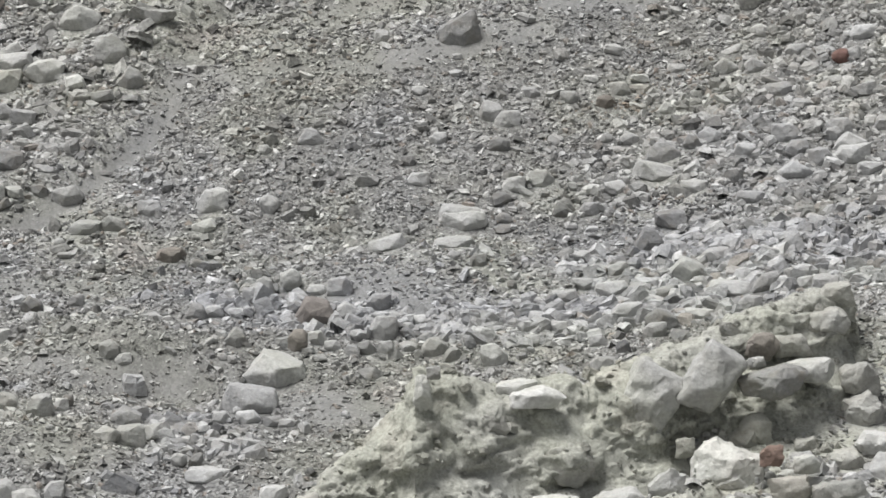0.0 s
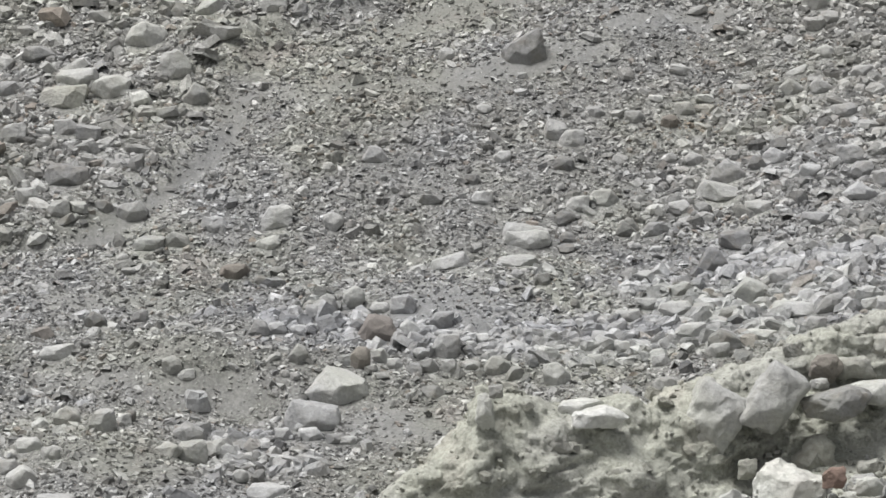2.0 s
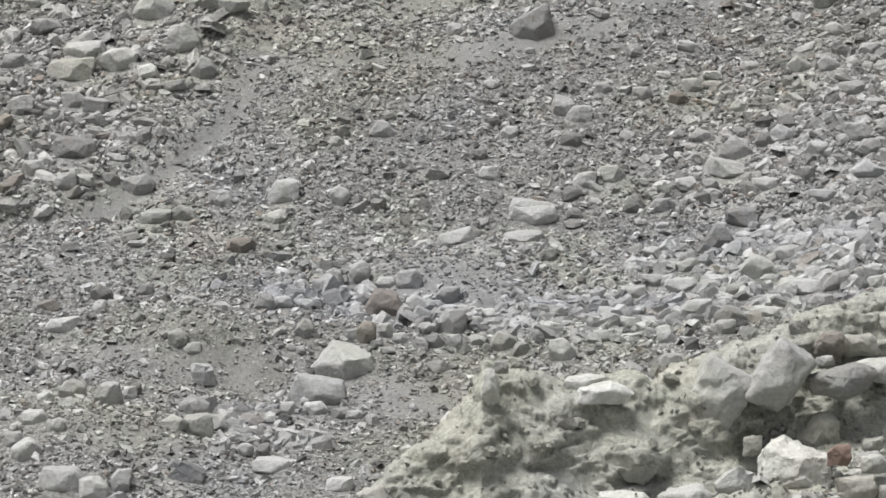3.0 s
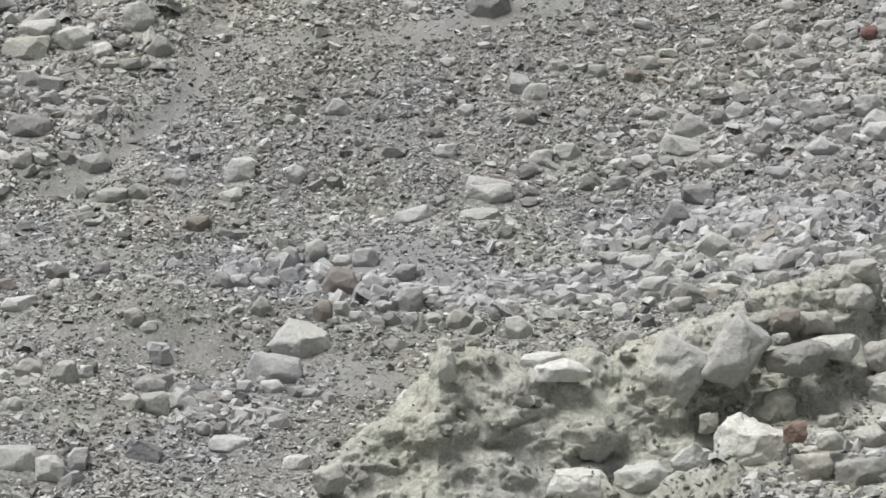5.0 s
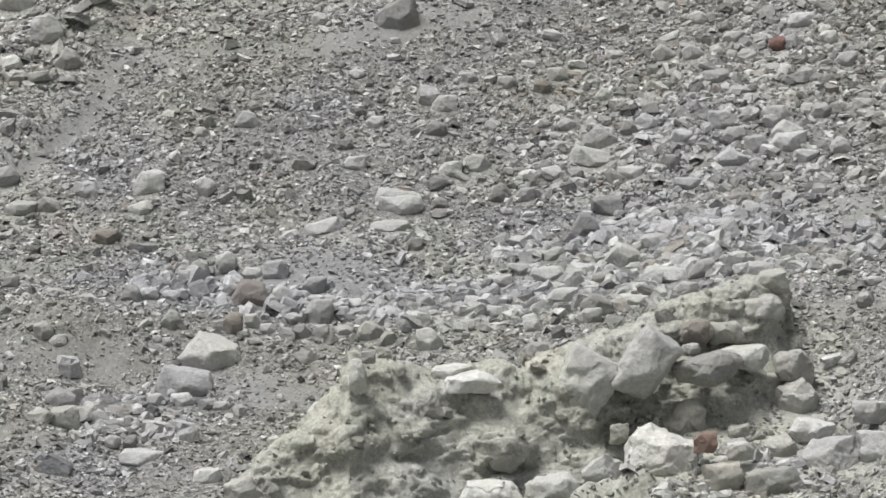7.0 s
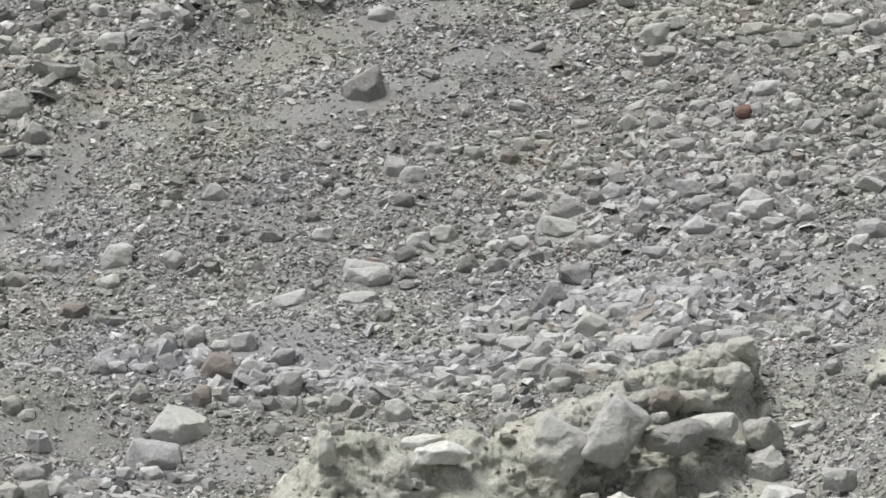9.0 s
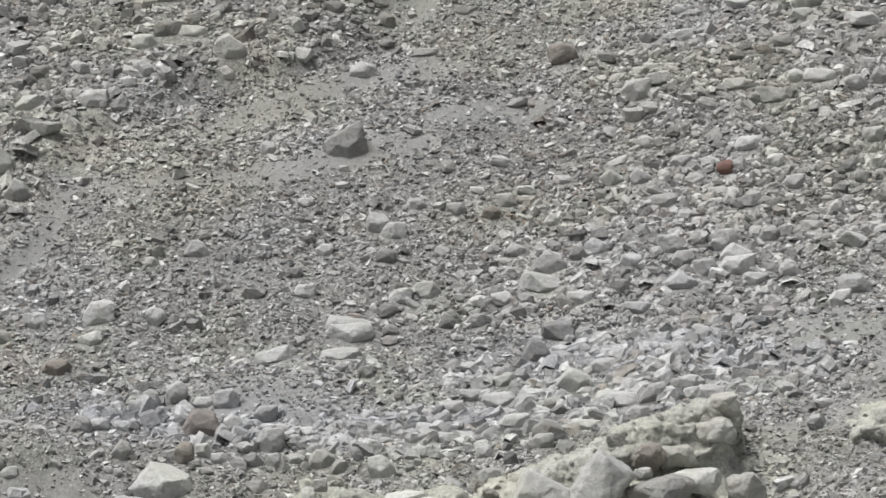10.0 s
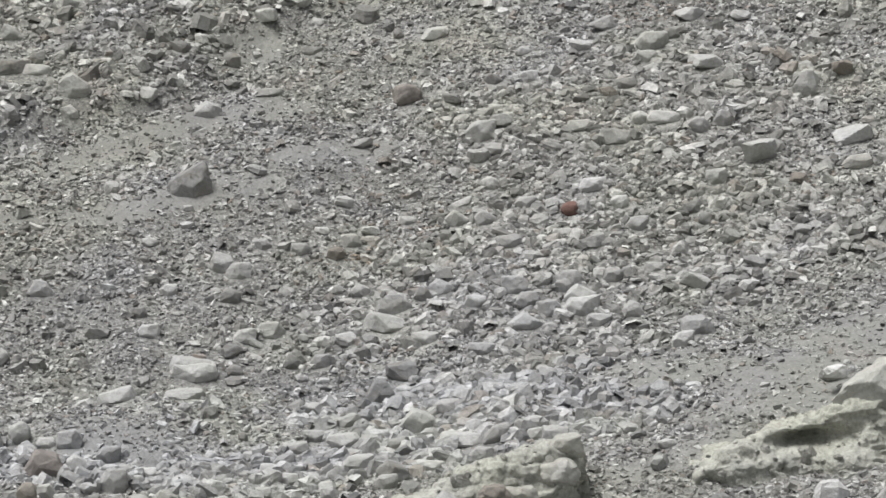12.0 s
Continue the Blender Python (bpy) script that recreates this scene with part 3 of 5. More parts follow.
def hewn(x, y, z, planes, tint, seed, label, deep=1.0, edge=26, rough=1.6, name="boulder"):
    """A boulder about the place x, y, z, given by its flat sides: angle from the right over the top, turn to the valley, distance from the middle."""
    rng = np.random.RandomState(seed)
    size = max(q[2] for q in planes)
    dirs, tri = BALLS[5 if size > 1.3 else 4 if size > 0.32 else 3]
    cuts, depth = [], []
    for a, b, r in planes:
        a, b, r = radians(a + rng.uniform(-3, 3)), radians(b), r * 0.93
        cuts.append((math.cos(a) * math.cos(b), -math.sin(b), math.sin(a) * math.cos(b)))
        depth.append(r * math.cos(b) + 0.22 * size * deep * max(math.sin(b), 0))
        if b > 0.1:
            # the side ends upright behind the sloping part
            cuts.append((math.cos(a), 0, math.sin(a)))
            depth.append(r)
    for a in range(0, 360, 60):
        cuts.append((math.cos(radians(a)) * 0.5, 0.85, math.sin(radians(a)) * 0.5))
        depth.append(size * deep * rng.uniform(0.8, 1.0))
    for a in np.arange(3) * 120 + rng.uniform(0, 120):
        cuts.append((math.cos(radians(a)) * 0.45, -0.9, math.sin(radians(a)) * 0.45))
        depth.append(0.62 * size * deep * rng.uniform(0.75, 1.0))
    reach = np.maximum(dirs @ np.array(cuts).T, 1e-3) / np.array(depth)
    co = dirs / ((reach ** edge).sum(1) ** (1 / edge))[:, None]
    # corners knocked off
    chips = rng.normal(size=(5, 3)) * (1, 0.8, 1) - (0, 0.4, 0)
    chips /= np.linalg.norm(chips, axis=1)[:, None]
    cuts = np.concatenate([cuts, chips])
    depth = np.concatenate([depth, (co @ chips.T).max(0) * rng.uniform(0.76, 0.95, 5)])
    reach = np.maximum(dirs @ cuts.T, 1e-3) / depth
    co = dirs / ((reach ** (edge * 2)).sum(1) ** (1 / (edge * 2)))[:, None]
    s = rng.uniform(0, 60)
    q = co / size + s
    f, g = fbm3(q, 0.9, 5, 3, 0.55), np.abs(fbm3(q, 0.55, 4, 8, 0.6))
    step = smooth(0.0, 0.12, fbm3(q, 0.6, 3, 15))
    co = co * (1 + rough * (0.06 * f - 0.07 * g + 0.05 * step))[:, None]
    me = bpy.data.meshes.new(name)
    fill_mesh(me, co, tri)
    me.polygons.foreach_set("use_smooth", np.ones(len(tri), dtype=bool))
    me.materials.append(MAT[tint])
    me.set_sharp_from_angle(angle=radians(30))
    ob = new(name, me)
    ob.matrix_world = pose(x, y, z)
    lo, hi = co.min(0), co.max(0)
    TAKEN.append((x, y, hi[0] - lo[0], hi[1] - lo[1]))
    group = next(g for place, g in GROUPS.items() if label.endswith(place))
    return tagged(ob, label, name, group)


def settled(x, y, z, w, h, kind, tilt, tint, seed, label):
    """A loose stone w wide and h high about the place x, y, z, turned by tilt in the plane of the slope face."""
    rng = np.random.RandomState(seed)
    sides = {"block": [(2, 12, 1.0), (178, 12, 1.0), (96, 35, 0.98), (-90, 0, 1.0), (rng.choice([42, 140]), 24, 0.9)],
             "slab": [(4, 8, 1.0), (176, 8, 1.0), (92, 48, 0.95), (-90, 0, 1.0), (28, 15, 0.98), (155, 12, 1.0), (-30, 5, 1.02), (-86, 30, 1.0)],
             "wedge": [(0, 8, 1.0), (180, 8, 1.0), (62, 22, 0.74), (128, 25, 0.92), (-90, 0, 1.0), (20, 50, 0.8)],
             "peak": [(34, 20, 0.66), (147, 22, 0.66), (95, 10, 0.95), (-90, 0, 1.0), (0, 5, 0.98), (180, 5, 0.98), (70, 50, 0.72)],
             "round": [(k, 10, 1.0) for k in range(0, 360, 36)]}[kind]
    planes = []
    for a, b, k in sides:
        a += rng.uniform(-7, 7)
        r = math.hypot(w / 2 * math.cos(radians(a)), h / 2 * math.sin(radians(a))) * k * rng.uniform(0.93, 1.04) / 0.93
        planes.append((round(a + tilt), b, r))
    return hewn(x, y, z, planes, tint, seed, label, deep=0.95, edge=7 if kind == "round" else 60, rough=0.6, name="boulder" if w > 0.55 else "stone")


# boulders of the earth bank
hewn(8.19, 132.95, -2.84, [(150, 10, 1.08), (-30, 5, 1.08), (60, 15, 1.95), (-120, 0, 2.25), (100, 15, 1.69), (20, 5, 1.56), (-80, 0, 1.73), (-160, 5, 1.77), (60, 45, 1.43), (150, 40, 1.17), (-120, 40, 1.82)], "pale", 3000, "huge pale grey leaning boulder set in the earth bank", deep=0.80)
hewn(10.71, 132.25, -2.00, [(150, 10, 0.99), (-30, 5, 0.99), (60, 10, 2.19), (-120, 0, 2.19), (20, 5, 1.59), (100, 10, 1.81), (-80, 0, 1.63), (-160, 0, 1.63), (60, 45, 1.55), (-30, 40, 1.12), (150, 40, 1.12), (-120, 40, 1.76)], "pale", 3001, "huge pale grey rounded leaning boulder set in the earth bank", deep=0.75, edge=11, rough=1.2)
hewn(13.28, 132.65, -2.07, [(105, 35, 0.61), (80, 20, 0.73), (20, 10, 1.43), (-20, 0, 1.51), (-95, 0, 0.69), (-100, 30, 0.65), (160, 10, 1.43), (205, 5, 1.25), (-60, 40, 0.78)], "dark", 3002, "large dark grey overhanging slab set in the earth bank", deep=0.90, edge=40)
hewn(14.91, 133.95, -1.81, [(95, 40, 0.44), (10, 10, 0.96), (-60, 10, 0.66), (180, 0, 1.09), (-100, 10, 0.48), (45, 30, 0.83)], "pale", 3003, "pale grey flat slab set in the earth bank", deep=0.90, edge=40)
hewn(12.98, 134.55, -0.91, [(100, 25, 0.52), (60, 10, 0.70), (0, 10, 0.70), (180, 5, 0.70), (-90, 0, 0.66), (130, 40, 0.57), (-30, 30, 0.57)], "brown", 3004, "brown angular block set in the earth bank")
hewn(14.14, 135.15, -0.95, [(95, 35, 0.37), (20, 10, 0.75), (170, 10, 0.75), (-90, 0, 0.53), (60, 20, 0.57)], "buff", 3005, "dusty buff flat stone set in the earth bank")
hewn(12.64, 133.75, -1.40, [(95, 35, 0.17), (0, 0, 0.39), (180, 0, 0.44), (-90, 0, 0.22)], "pale", 3006, "small pale flat stone set in the earth bank", deep=0.80, name="stone")
hewn(16.92, 134.95, -2.34, [(100, 25, 0.66), (60, 20, 0.84), (0, 15, 0.97), (-60, 0, 0.97), (180, 20, 0.97), (-110, 10, 0.75), (140, 30, 0.79)], "buff", 3007, "large dusty buff block set in the earth bank")
hewn(17.08, 134.15, -3.52, [(110, 25, 0.75), (50, 20, 0.83), (0, 10, 0.92), (-40, 0, 1.01), (180, 20, 1.10), (-90, 0, 0.79)], "buff", 3008, "large dusty buff block set in the earth bank")
hewn(15.86, 136.25, -0.18, [(100, 30, 0.53), (30, 10, 0.89), (-30, 0, 0.89), (180, 20, 1.02), (-90, 10, 0.58), (60, 20, 0.75)], "buff", 3009, "dusty buff knob of hardened earth set in the earth bank", edge=14, rough=1.6)
hewn(16.24, 137.35, 0.78, [(95, 20, 0.45), (20, 10, 0.76), (170, 10, 0.85), (-90, 0, 0.54), (130, 20, 0.63)], "buff", 3010, "dusty buff knob of hardened earth set in the earth bank", edge=14, rough=1.6)
hewn(12.55, 132.65, -3.99, [(100, 25, 0.65), (40, 20, 0.65), (0, 10, 0.74), (180, 10, 0.65), (-90, 0, 0.74), (140, 30, 0.65)], "buff", 3011, "dusty buff half-buried block set in the earth bank")
hewn(12.15, 132.55, -4.53, [(120, 25, 0.65), (50, 10, 0.74), (0, 10, 0.56), (180, 10, 0.65), (-90, 0, 0.65)], "buff", 3012, "dusty buff half-buried block set in the earth bank")
hewn(9.66, 131.95, -4.61, [(100, 25, 0.43), (0, 10, 0.39), (180, 10, 0.39), (-90, 0, 0.43)], "buff", 3013, "small rounded buff stone set in the earth bank", edge=12)
hewn(-0.82, 129.55, -1.92, [(96, 20, 0.97), (176, 25, 0.34), (195, 5, 0.46), (-65, 10, 0.92), (-100, 0, 0.97), (5, 20, 0.38), (45, 30, 0.76)], "white", 3014, "tall whitish standing slab set in the earth bank", deep=0.50, edge=30)
hewn(-0.39, 129.35, -1.11, [(90, 30, 0.29), (0, 10, 0.29), (180, 0, 0.29), (-90, 0, 0.29)], "grey", 3015, "grey angular block set in the earth bank", edge=30, name="stone")
hewn(3.65, 131.25, -2.40, [(98, 35, 0.34), (20, 10, 1.19), (-90, 0, 0.47), (192, 10, 1.19), (70, 30, 0.55), (-40, 20, 0.94)], "white", 3016, "large whitish flat slab set in the earth bank", deep=0.80, edge=34)
hewn(2.81, 132.25, -2.16, [(95, 35, 0.24), (0, 10, 0.94), (180, 10, 0.77), (-90, 0, 0.30)], "white", 3017, "whitish flat slab set in the earth bank", deep=0.80, edge=34)
hewn(4.94, 130.55, -4.98, [(105, 25, 0.89), (60, 20, 0.98), (10, 10, 1.11), (-35, 5, 1.02), (-100, 0, 0.94), (-130, 0, 1.11), (175, 15, 1.15), (140, 25, 1.02)], "buff", 3018, "huge dusty buff block set in the earth bank", deep=0.70, edge=22, rough=1.3)
hewn(-0.59, 129.55, -3.40, [(95, 20, 0.34), (0, 10, 0.55), (180, 10, 0.51), (-90, 0, 0.34)], "buff", 3019, "half-buried dusty buff block set in the earth bank", deep=0.70)
hewn(2.01, 130.55, -3.42, [(100, 20, 0.55), (20, 15, 0.59), (180, 10, 0.47), (-80, 0, 0.55)], "buff", 3020, "half-buried dusty buff block set in the earth bank", deep=0.70)
hewn(-1.41, 128.55, -4.74, [(100, 20, 0.54), (20, 15, 0.63), (180, 10, 0.63), (-80, 0, 0.54)], "buff", 3021, "half-buried lump of buff clay set in the earth bank", deep=0.70, edge=14, rough=1.6)
hewn(-5.31, 126.15, -5.81, [(110, 20, 0.58), (40, 15, 0.70), (180, 10, 0.66), (-80, 0, 0.66)], "buff", 3022, "rounded buff boulder set in the earth bank", deep=0.80, edge=14)
hewn(11.13, 129.60, -5.23, [(68, 28, 1.23), (103, 20, 1.53), (15, 10, 1.48), (-20, 0, 1.61), (177, 15, 1.40), (-90, 0, 1.53), (-50, 10, 1.74), (130, 30, 1.65), (95, 55, 1.48)], "white", 3023, "huge whitish angular block below the earth bank", deep=0.90, edge=34)
hewn(8.81, 129.10, -5.55, [(128, 20, 0.56), (60, 20, 0.80), (0, 10, 0.88), (180, 10, 0.88), (-90, 0, 0.88)], "pale", 3024, "large pale wedge-shaped rock below the earth bank", deep=0.80)
hewn(6.88, 128.70, -6.09, [(105, 30, 0.42), (20, 15, 1.14), (180, 10, 1.26), (-90, 0, 0.72), (60, 25, 0.76)], "pale", 3025, "large pale half-buried slab below the earth bank", deep=0.80)
hewn(4.33, 128.40, -6.41, [(92, 35, 0.50), (35, 25, 1.09), (0, 10, 1.47), (150, 20, 1.01), (180, 10, 1.43), (-90, 0, 0.97)], "white", 3026, "huge whitish half-buried boulder below the earth bank", deep=0.80, edge=20)
hewn(12.83, 128.80, -4.26, [(95, 30, 0.40), (0, 10, 0.44), (180, 10, 0.48), (-90, 0, 0.44), (-60, 20, 0.52), (140, 30, 0.52)], "russet", 3027, "reddish-brown cube-shaped block below the earth bank", edge=40)
hewn(14.14, 130.90, -4.98, [(100, 25, 0.41), (30, 10, 0.65), (180, 10, 0.61), (-90, 0, 0.45)], "grey", 3028, "grey angular block below the earth bank")
hewn(14.46, 131.90, -4.49, [(100, 25, 0.29), (30, 10, 0.49), (180, 10, 0.45), (-90, 0, 0.33)], "buff", 3029, "dusty buff block below the earth bank")
hewn(13.52, 129.70, -5.48, [(100, 25, 0.48), (30, 10, 0.81), (180, 10, 0.73), (-90, 0, 0.60), (140, 20, 0.68)], "pale", 3030, "pale angular block below the earth bank")
hewn(14.77, 129.30, -5.61, [(100, 25, 0.48), (40, 10, 0.80), (180, 10, 0.84), (-90, 0, 0.64), (-30, 10, 0.88)], "pale", 3031, "pale angular block below the earth bank")
hewn(16.00, 130.50, -4.88, [(105, 25, 0.53), (45, 15, 0.69), (0, 10, 0.89), (180, 10, 0.81), (-90, 0, 0.57), (-40, 10, 0.77)], "buff", 3032, "large dusty buff block below the earth bank")
hewn(17.47, 131.30, -4.28, [(82, 35, 0.41), (20, 10, 1.06), (-55, 10, 0.61), (-90, 0, 0.45), (180, 10, 1.10), (150, 20, 0.86)], "white", 3033, "large whitish tilted slab below the earth bank", deep=0.80, edge=40)
hewn(17.90, 129.50, -5.45, [(100, 25, 1.19), (20, 10, 1.49), (180, 15, 1.24), (-90, 0, 1.36), (140, 25, 1.24)], "pale", 3034, "huge pale grey block below the earth bank", deep=0.80)
hewn(15.55, 128.30, -6.11, [(95, 25, 0.68), (20, 10, 0.88), (180, 15, 0.88), (-90, 0, 0.72)], "grey", 3035, "large grey block below the earth bank", deep=0.80)
hewn(19.90, 129.30, -4.58, [(92, 25, 0.69), (20, 10, 1.09), (180, 15, 1.09), (-60, 10, 1.13), (-90, 0, 0.93)], "pale", 3036, "huge pale grey block below the earth bank", deep=0.80)
hewn(19.56, 131.10, -3.46, [(95, 30, 0.45), (10, 10, 0.73), (180, 15, 0.73), (-90, 0, 0.53)], "pale", 3037, "pale angular block below the earth bank", deep=0.80)
hewn(15.27, 127.50, -5.51, [(95, 30, 0.52), (10, 10, 1.11), (180, 15, 1.11), (-90, 0, 0.67)], "grey", 3038, "large grey block below the earth bank", deep=0.80)
hewn(13.38, 127.70, -5.48, [(95, 30, 0.60), (10, 10, 0.87), (180, 15, 0.87), (-90, 0, 0.67)], "buff", 3039, "large dusty buff block below the earth bank", deep=0.80)
hewn(14.18, 128.90, -4.61, [(95, 30, 0.32), (10, 10, 0.56), (180, 15, 0.52), (-90, 0, 0.40)], "pale", 3040, "pale angular block below the earth bank", deep=0.80)
hewn(0.92, 169.71, 9.21, [(0, 10, 1.30), (50, 15, 1.25), (118, 12, 0.73), (180, 8, 1.41), (-90, 0, 0.98), (-58, 5, 1.14), (150, 45, 1.09), (15, 50, 0.98)], "dark", 3041, "huge dark grey pointed rock on the scree slope", deep=0.90, edge=60, rough=0.8)
hewn(29.69, 138.35, 3.30, [(122, 35, 0.77), (100, 30, 1.00), (30, 10, 2.73), (-60, 0, 0.91), (212, 5, 2.55), (0, 10, 2.50), (-90, 0, 1.37), (180, 10, 2.28)], "pale", 3042, "huge pale tilted slab set in the earth bank", deep=0.50, edge=30)
hewn(28.79, 144.10, 2.98, [(95, 35, 0.26), (10, 10, 0.61), (180, 10, 0.57), (-90, 0, 0.28)], "white", 3043, "whitish flat slab on the stony terrace", deep=0.80)
hewn(27.81, 138.55, 2.15, [(95, 35, 0.20), (10, 10, 0.32), (180, 10, 0.32), (-90, 0, 0.23)], "pale", 3044, "small pale stone set in the earth bank", deep=0.80, name="stone")
# loose stones of slope and terrace
settled(-6.55, 127.91, -5.61, 1.19, 0.62, "slab", 0, "pale", 4000, "pale grey flat slab on the stony terrace")
settled(-7.93, 134.93, -3.96, 1.02, 0.60, "block", 0, "pale", 4001, "pale grey angular block on the stony terrace")
settled(-9.02, 135.06, -3.99, 0.79, 0.60, "block", 0, "grey", 4002, "grey angular block on the stony terrace")
settled(-6.90, 134.63, -4.06, 0.88, 0.55, "block", 0, "grey", 4003, "grey angular block on the stony terrace")
settled(-6.35, 134.52, -4.10, 0.69, 0.41, "slab", 0, "pale", 4004, "small pale grey flat slab on the stony terrace")
settled(-8.44, 135.73, -3.81, 0.46, 0.42, "round", 0, "pale", 4005, "small pale grey rounded boulder on the stony terrace")
settled(-12.84, 134.57, -3.94, 1.43, 1.02, "wedge", 0, "grey", 4006, "large grey wedge-shaped rock on the stony terrace")
settled(10.57, 159.65, 4.13, 2.00, 1.13, "wedge", 0, "grey", 4007, "large grey wedge-shaped rock on the scree slope")
settled(18.88, 158.65, 5.41, 1.45, 1.13, "block", 0, "grey", 4008, "large grey angular block on the scree slope")
settled(19.30, 157.48, 4.74, 1.98, 1.12, "wedge", 0, "pale", 4009, "large pale grey wedge-shaped rock on the scree slope")
settled(-1.68, 160.21, 3.67, 0.87, 0.60, "slab", 10, "dark", 4010, "dark grey flat slab on the scree slope")
settled(-8.57, 161.25, 4.10, 0.65, 0.60, "block", 0, "pale", 4011, "small pale grey angular block on the scree slope")
settled(17.98, 161.43, 6.47, 0.60, 0.44, "block", 0, "dark", 4012, "small dark grey angular block on the scree slope")
settled(16.72, 157.98, 4.52, 1.18, 0.91, "block", 0, "grey", 4013, "grey angular block on the scree slope")
settled(14.32, 154.60, 2.63, 1.57, 0.68, "slab", 0, "grey", 4014, "large grey flat slab on the scree slope")
settled(12.90, 160.54, 4.87, 1.36, 0.81, "wedge", 0, "grey", 4015, "large grey wedge-shaped rock on the scree slope")
settled(14.38, 158.77, 4.41, 1.18, 0.65, "slab", 0, "pale", 4016, "pale grey flat slab on the scree slope")
settled(11.84, 156.59, 2.89, 1.48, 0.69, "slab", 0, "pale", 4017, "large pale grey flat slab on the scree slope")
settled(5.77, 157.06, 1.96, 1.06, 0.90, "peak", 0, "dark", 4018, "dark grey pointed rock on the scree slope")
settled(8.20, 158.04, 2.67, 1.18, 0.70, "block", 0, "pale", 4019, "pale grey angular block on the scree slope")
settled(21.08, 158.85, 5.68, 1.35, 0.81, "block", 0, "grey", 4020, "large grey angular block on the scree slope")
settled(21.50, 155.72, 4.42, 1.22, 0.95, "peak", 0, "grey", 4021, "grey pointed rock on the scree slope")
settled(19.90, 155.46, 3.91, 1.32, 0.69, "slab", 0, "pale", 4022, "large pale grey flat slab on the scree slope")
settled(16.34, 162.89, 6.87, 1.49, 0.77, "block", 0, "grey", 4023, "large grey angular block on the scree slope")
settled(14.08, 165.74, 7.69, 1.68, 0.73, "wedge", 0, "grey", 4024, "large grey wedge-shaped rock on the scree slope")
settled(11.63, 166.66, 7.59, 1.12, 0.51, "slab", 0, "pale", 4025, "pale grey flat slab on the scree slope")
settled(6.26, 165.00, 6.28, 1.11, 0.72, "block", 0, "grey", 4026, "grey angular block on the scree slope")
settled(4.31, 165.26, 6.51, 0.95, 0.61, "block", 0, "grey", 4027, "grey angular block on the scree slope")
settled(17.44, 166.02, 8.55, 1.12, 0.67, "block", 0, "pale", 4028, "pale grey angular block on the scree slope")
settled(20.75, 165.77, 9.44, 1.40, 0.84, "block", 0, "pale", 4029, "large pale grey angular block on the scree slope")
settled(22.53, 162.07, 7.83, 1.21, 0.77, "block", 0, "grey", 4030, "grey angular block on the scree slope")
settled(21.94, 164.04, 8.76, 1.11, 0.72, "slab", 0, "pale", 4031, "pale grey flat slab on the scree slope")
settled(-5.64, 145.60, -1.30, 2.47, 1.43, "peak", 0, "brown", 4032, "huge dark brown pointed rock on the stony terrace")
settled(-6.22, 141.53, -1.92, 0.87, 1.06, "block", 0, "brown", 4033, "dark brown angular block on the stony terrace")
settled(-5.40, 142.83, -2.01, 0.83, 0.73, "block", 0, "pale", 4034, "pale grey angular block on the stony terrace")
settled(-6.84, 148.62, -0.33, 1.01, 1.36, "round", 0, "pale", 4035, "pale grey rounded boulder on the stony terrace")
settled(-7.89, 147.84, -0.58, 0.85, 1.26, "wedge", 0, "grey", 4036, "grey wedge-shaped rock on the stony terrace")
settled(-8.53, 147.56, -0.88, 0.75, 0.85, "block", 0, "grey", 4037, "grey angular block on the stony terrace")
settled(-4.55, 148.03, -0.58, 1.21, 0.95, "block", 0, "grey", 4038, "grey angular block on the stony terrace")
settled(-5.64, 148.28, -0.76, 0.91, 0.55, "slab", 0, "pale", 4039, "pale grey flat slab on the stony terrace")
settled(-7.02, 139.72, -2.91, 3.09, 1.33, "wedge", 6, "pale", 4040, "huge pale grey wedge-shaped rock on the stony terrace")
settled(-7.90, 136.36, -3.50, 2.42, 1.30, "slab", -4, "grey", 4041, "huge grey flat slab on the stony terrace")
settled(-7.55, 146.12, -1.45, 0.94, 0.45, "slab", -20, "pale", 4042, "pale grey flat slab on the stony terrace")
settled(-2.56, 142.99, -1.64, 1.26, 1.26, "block", 0, "grey", 4043, "large grey angular block on the stony terrace")
settled(-2.24, 145.61, -1.50, 1.09, 0.45, "slab", 0, "pale", 4044, "pale grey flat slab on the stony terrace")
settled(-1.55, 143.86, -1.73, 0.64, 0.54, "block", 0, "pale", 4045, "small pale grey angular block on the stony terrace")
settled(-1.00, 144.86, -1.51, 1.28, 0.44, "slab", 0, "pale", 4046, "large pale grey flat slab on the stony terrace")
settled(-3.71, 143.15, -1.90, 0.73, 0.58, "round", 0, "pale", 4047, "pale grey rounded boulder on the stony terrace")
settled(-2.41, 141.50, -2.20, 0.77, 0.65, "block", 0, "pale", 4048, "pale grey angular block on the stony terrace")
settled(-0.36, 141.40, -2.17, 1.39, 0.91, "wedge", 20, "grey", 4049, "large grey wedge-shaped rock on the stony terrace")
settled(2.14, 139.73, -2.22, 1.14, 1.09, "block", 0, "pale", 4050, "pale grey angular block on the stony terrace")
settled(6.60, 138.48, -2.44, 1.04, 0.85, "block", 0, "grey", 4051, "grey angular block on the stony terrace")
settled(1.60, 146.67, -1.10, 0.75, 0.50, "round", 0, "pale", 4052, "pale grey rounded boulder on the stony terrace")
settled(-0.15, 148.25, -0.40, 0.45, 0.30, "round", 0, "pale", 4053, "small pale grey rounded boulder on the stony terrace")
settled(-0.32, 147.63, -0.66, 0.35, 0.30, "round", 0, "grey", 4054, "small grey rounded boulder on the stony terrace")
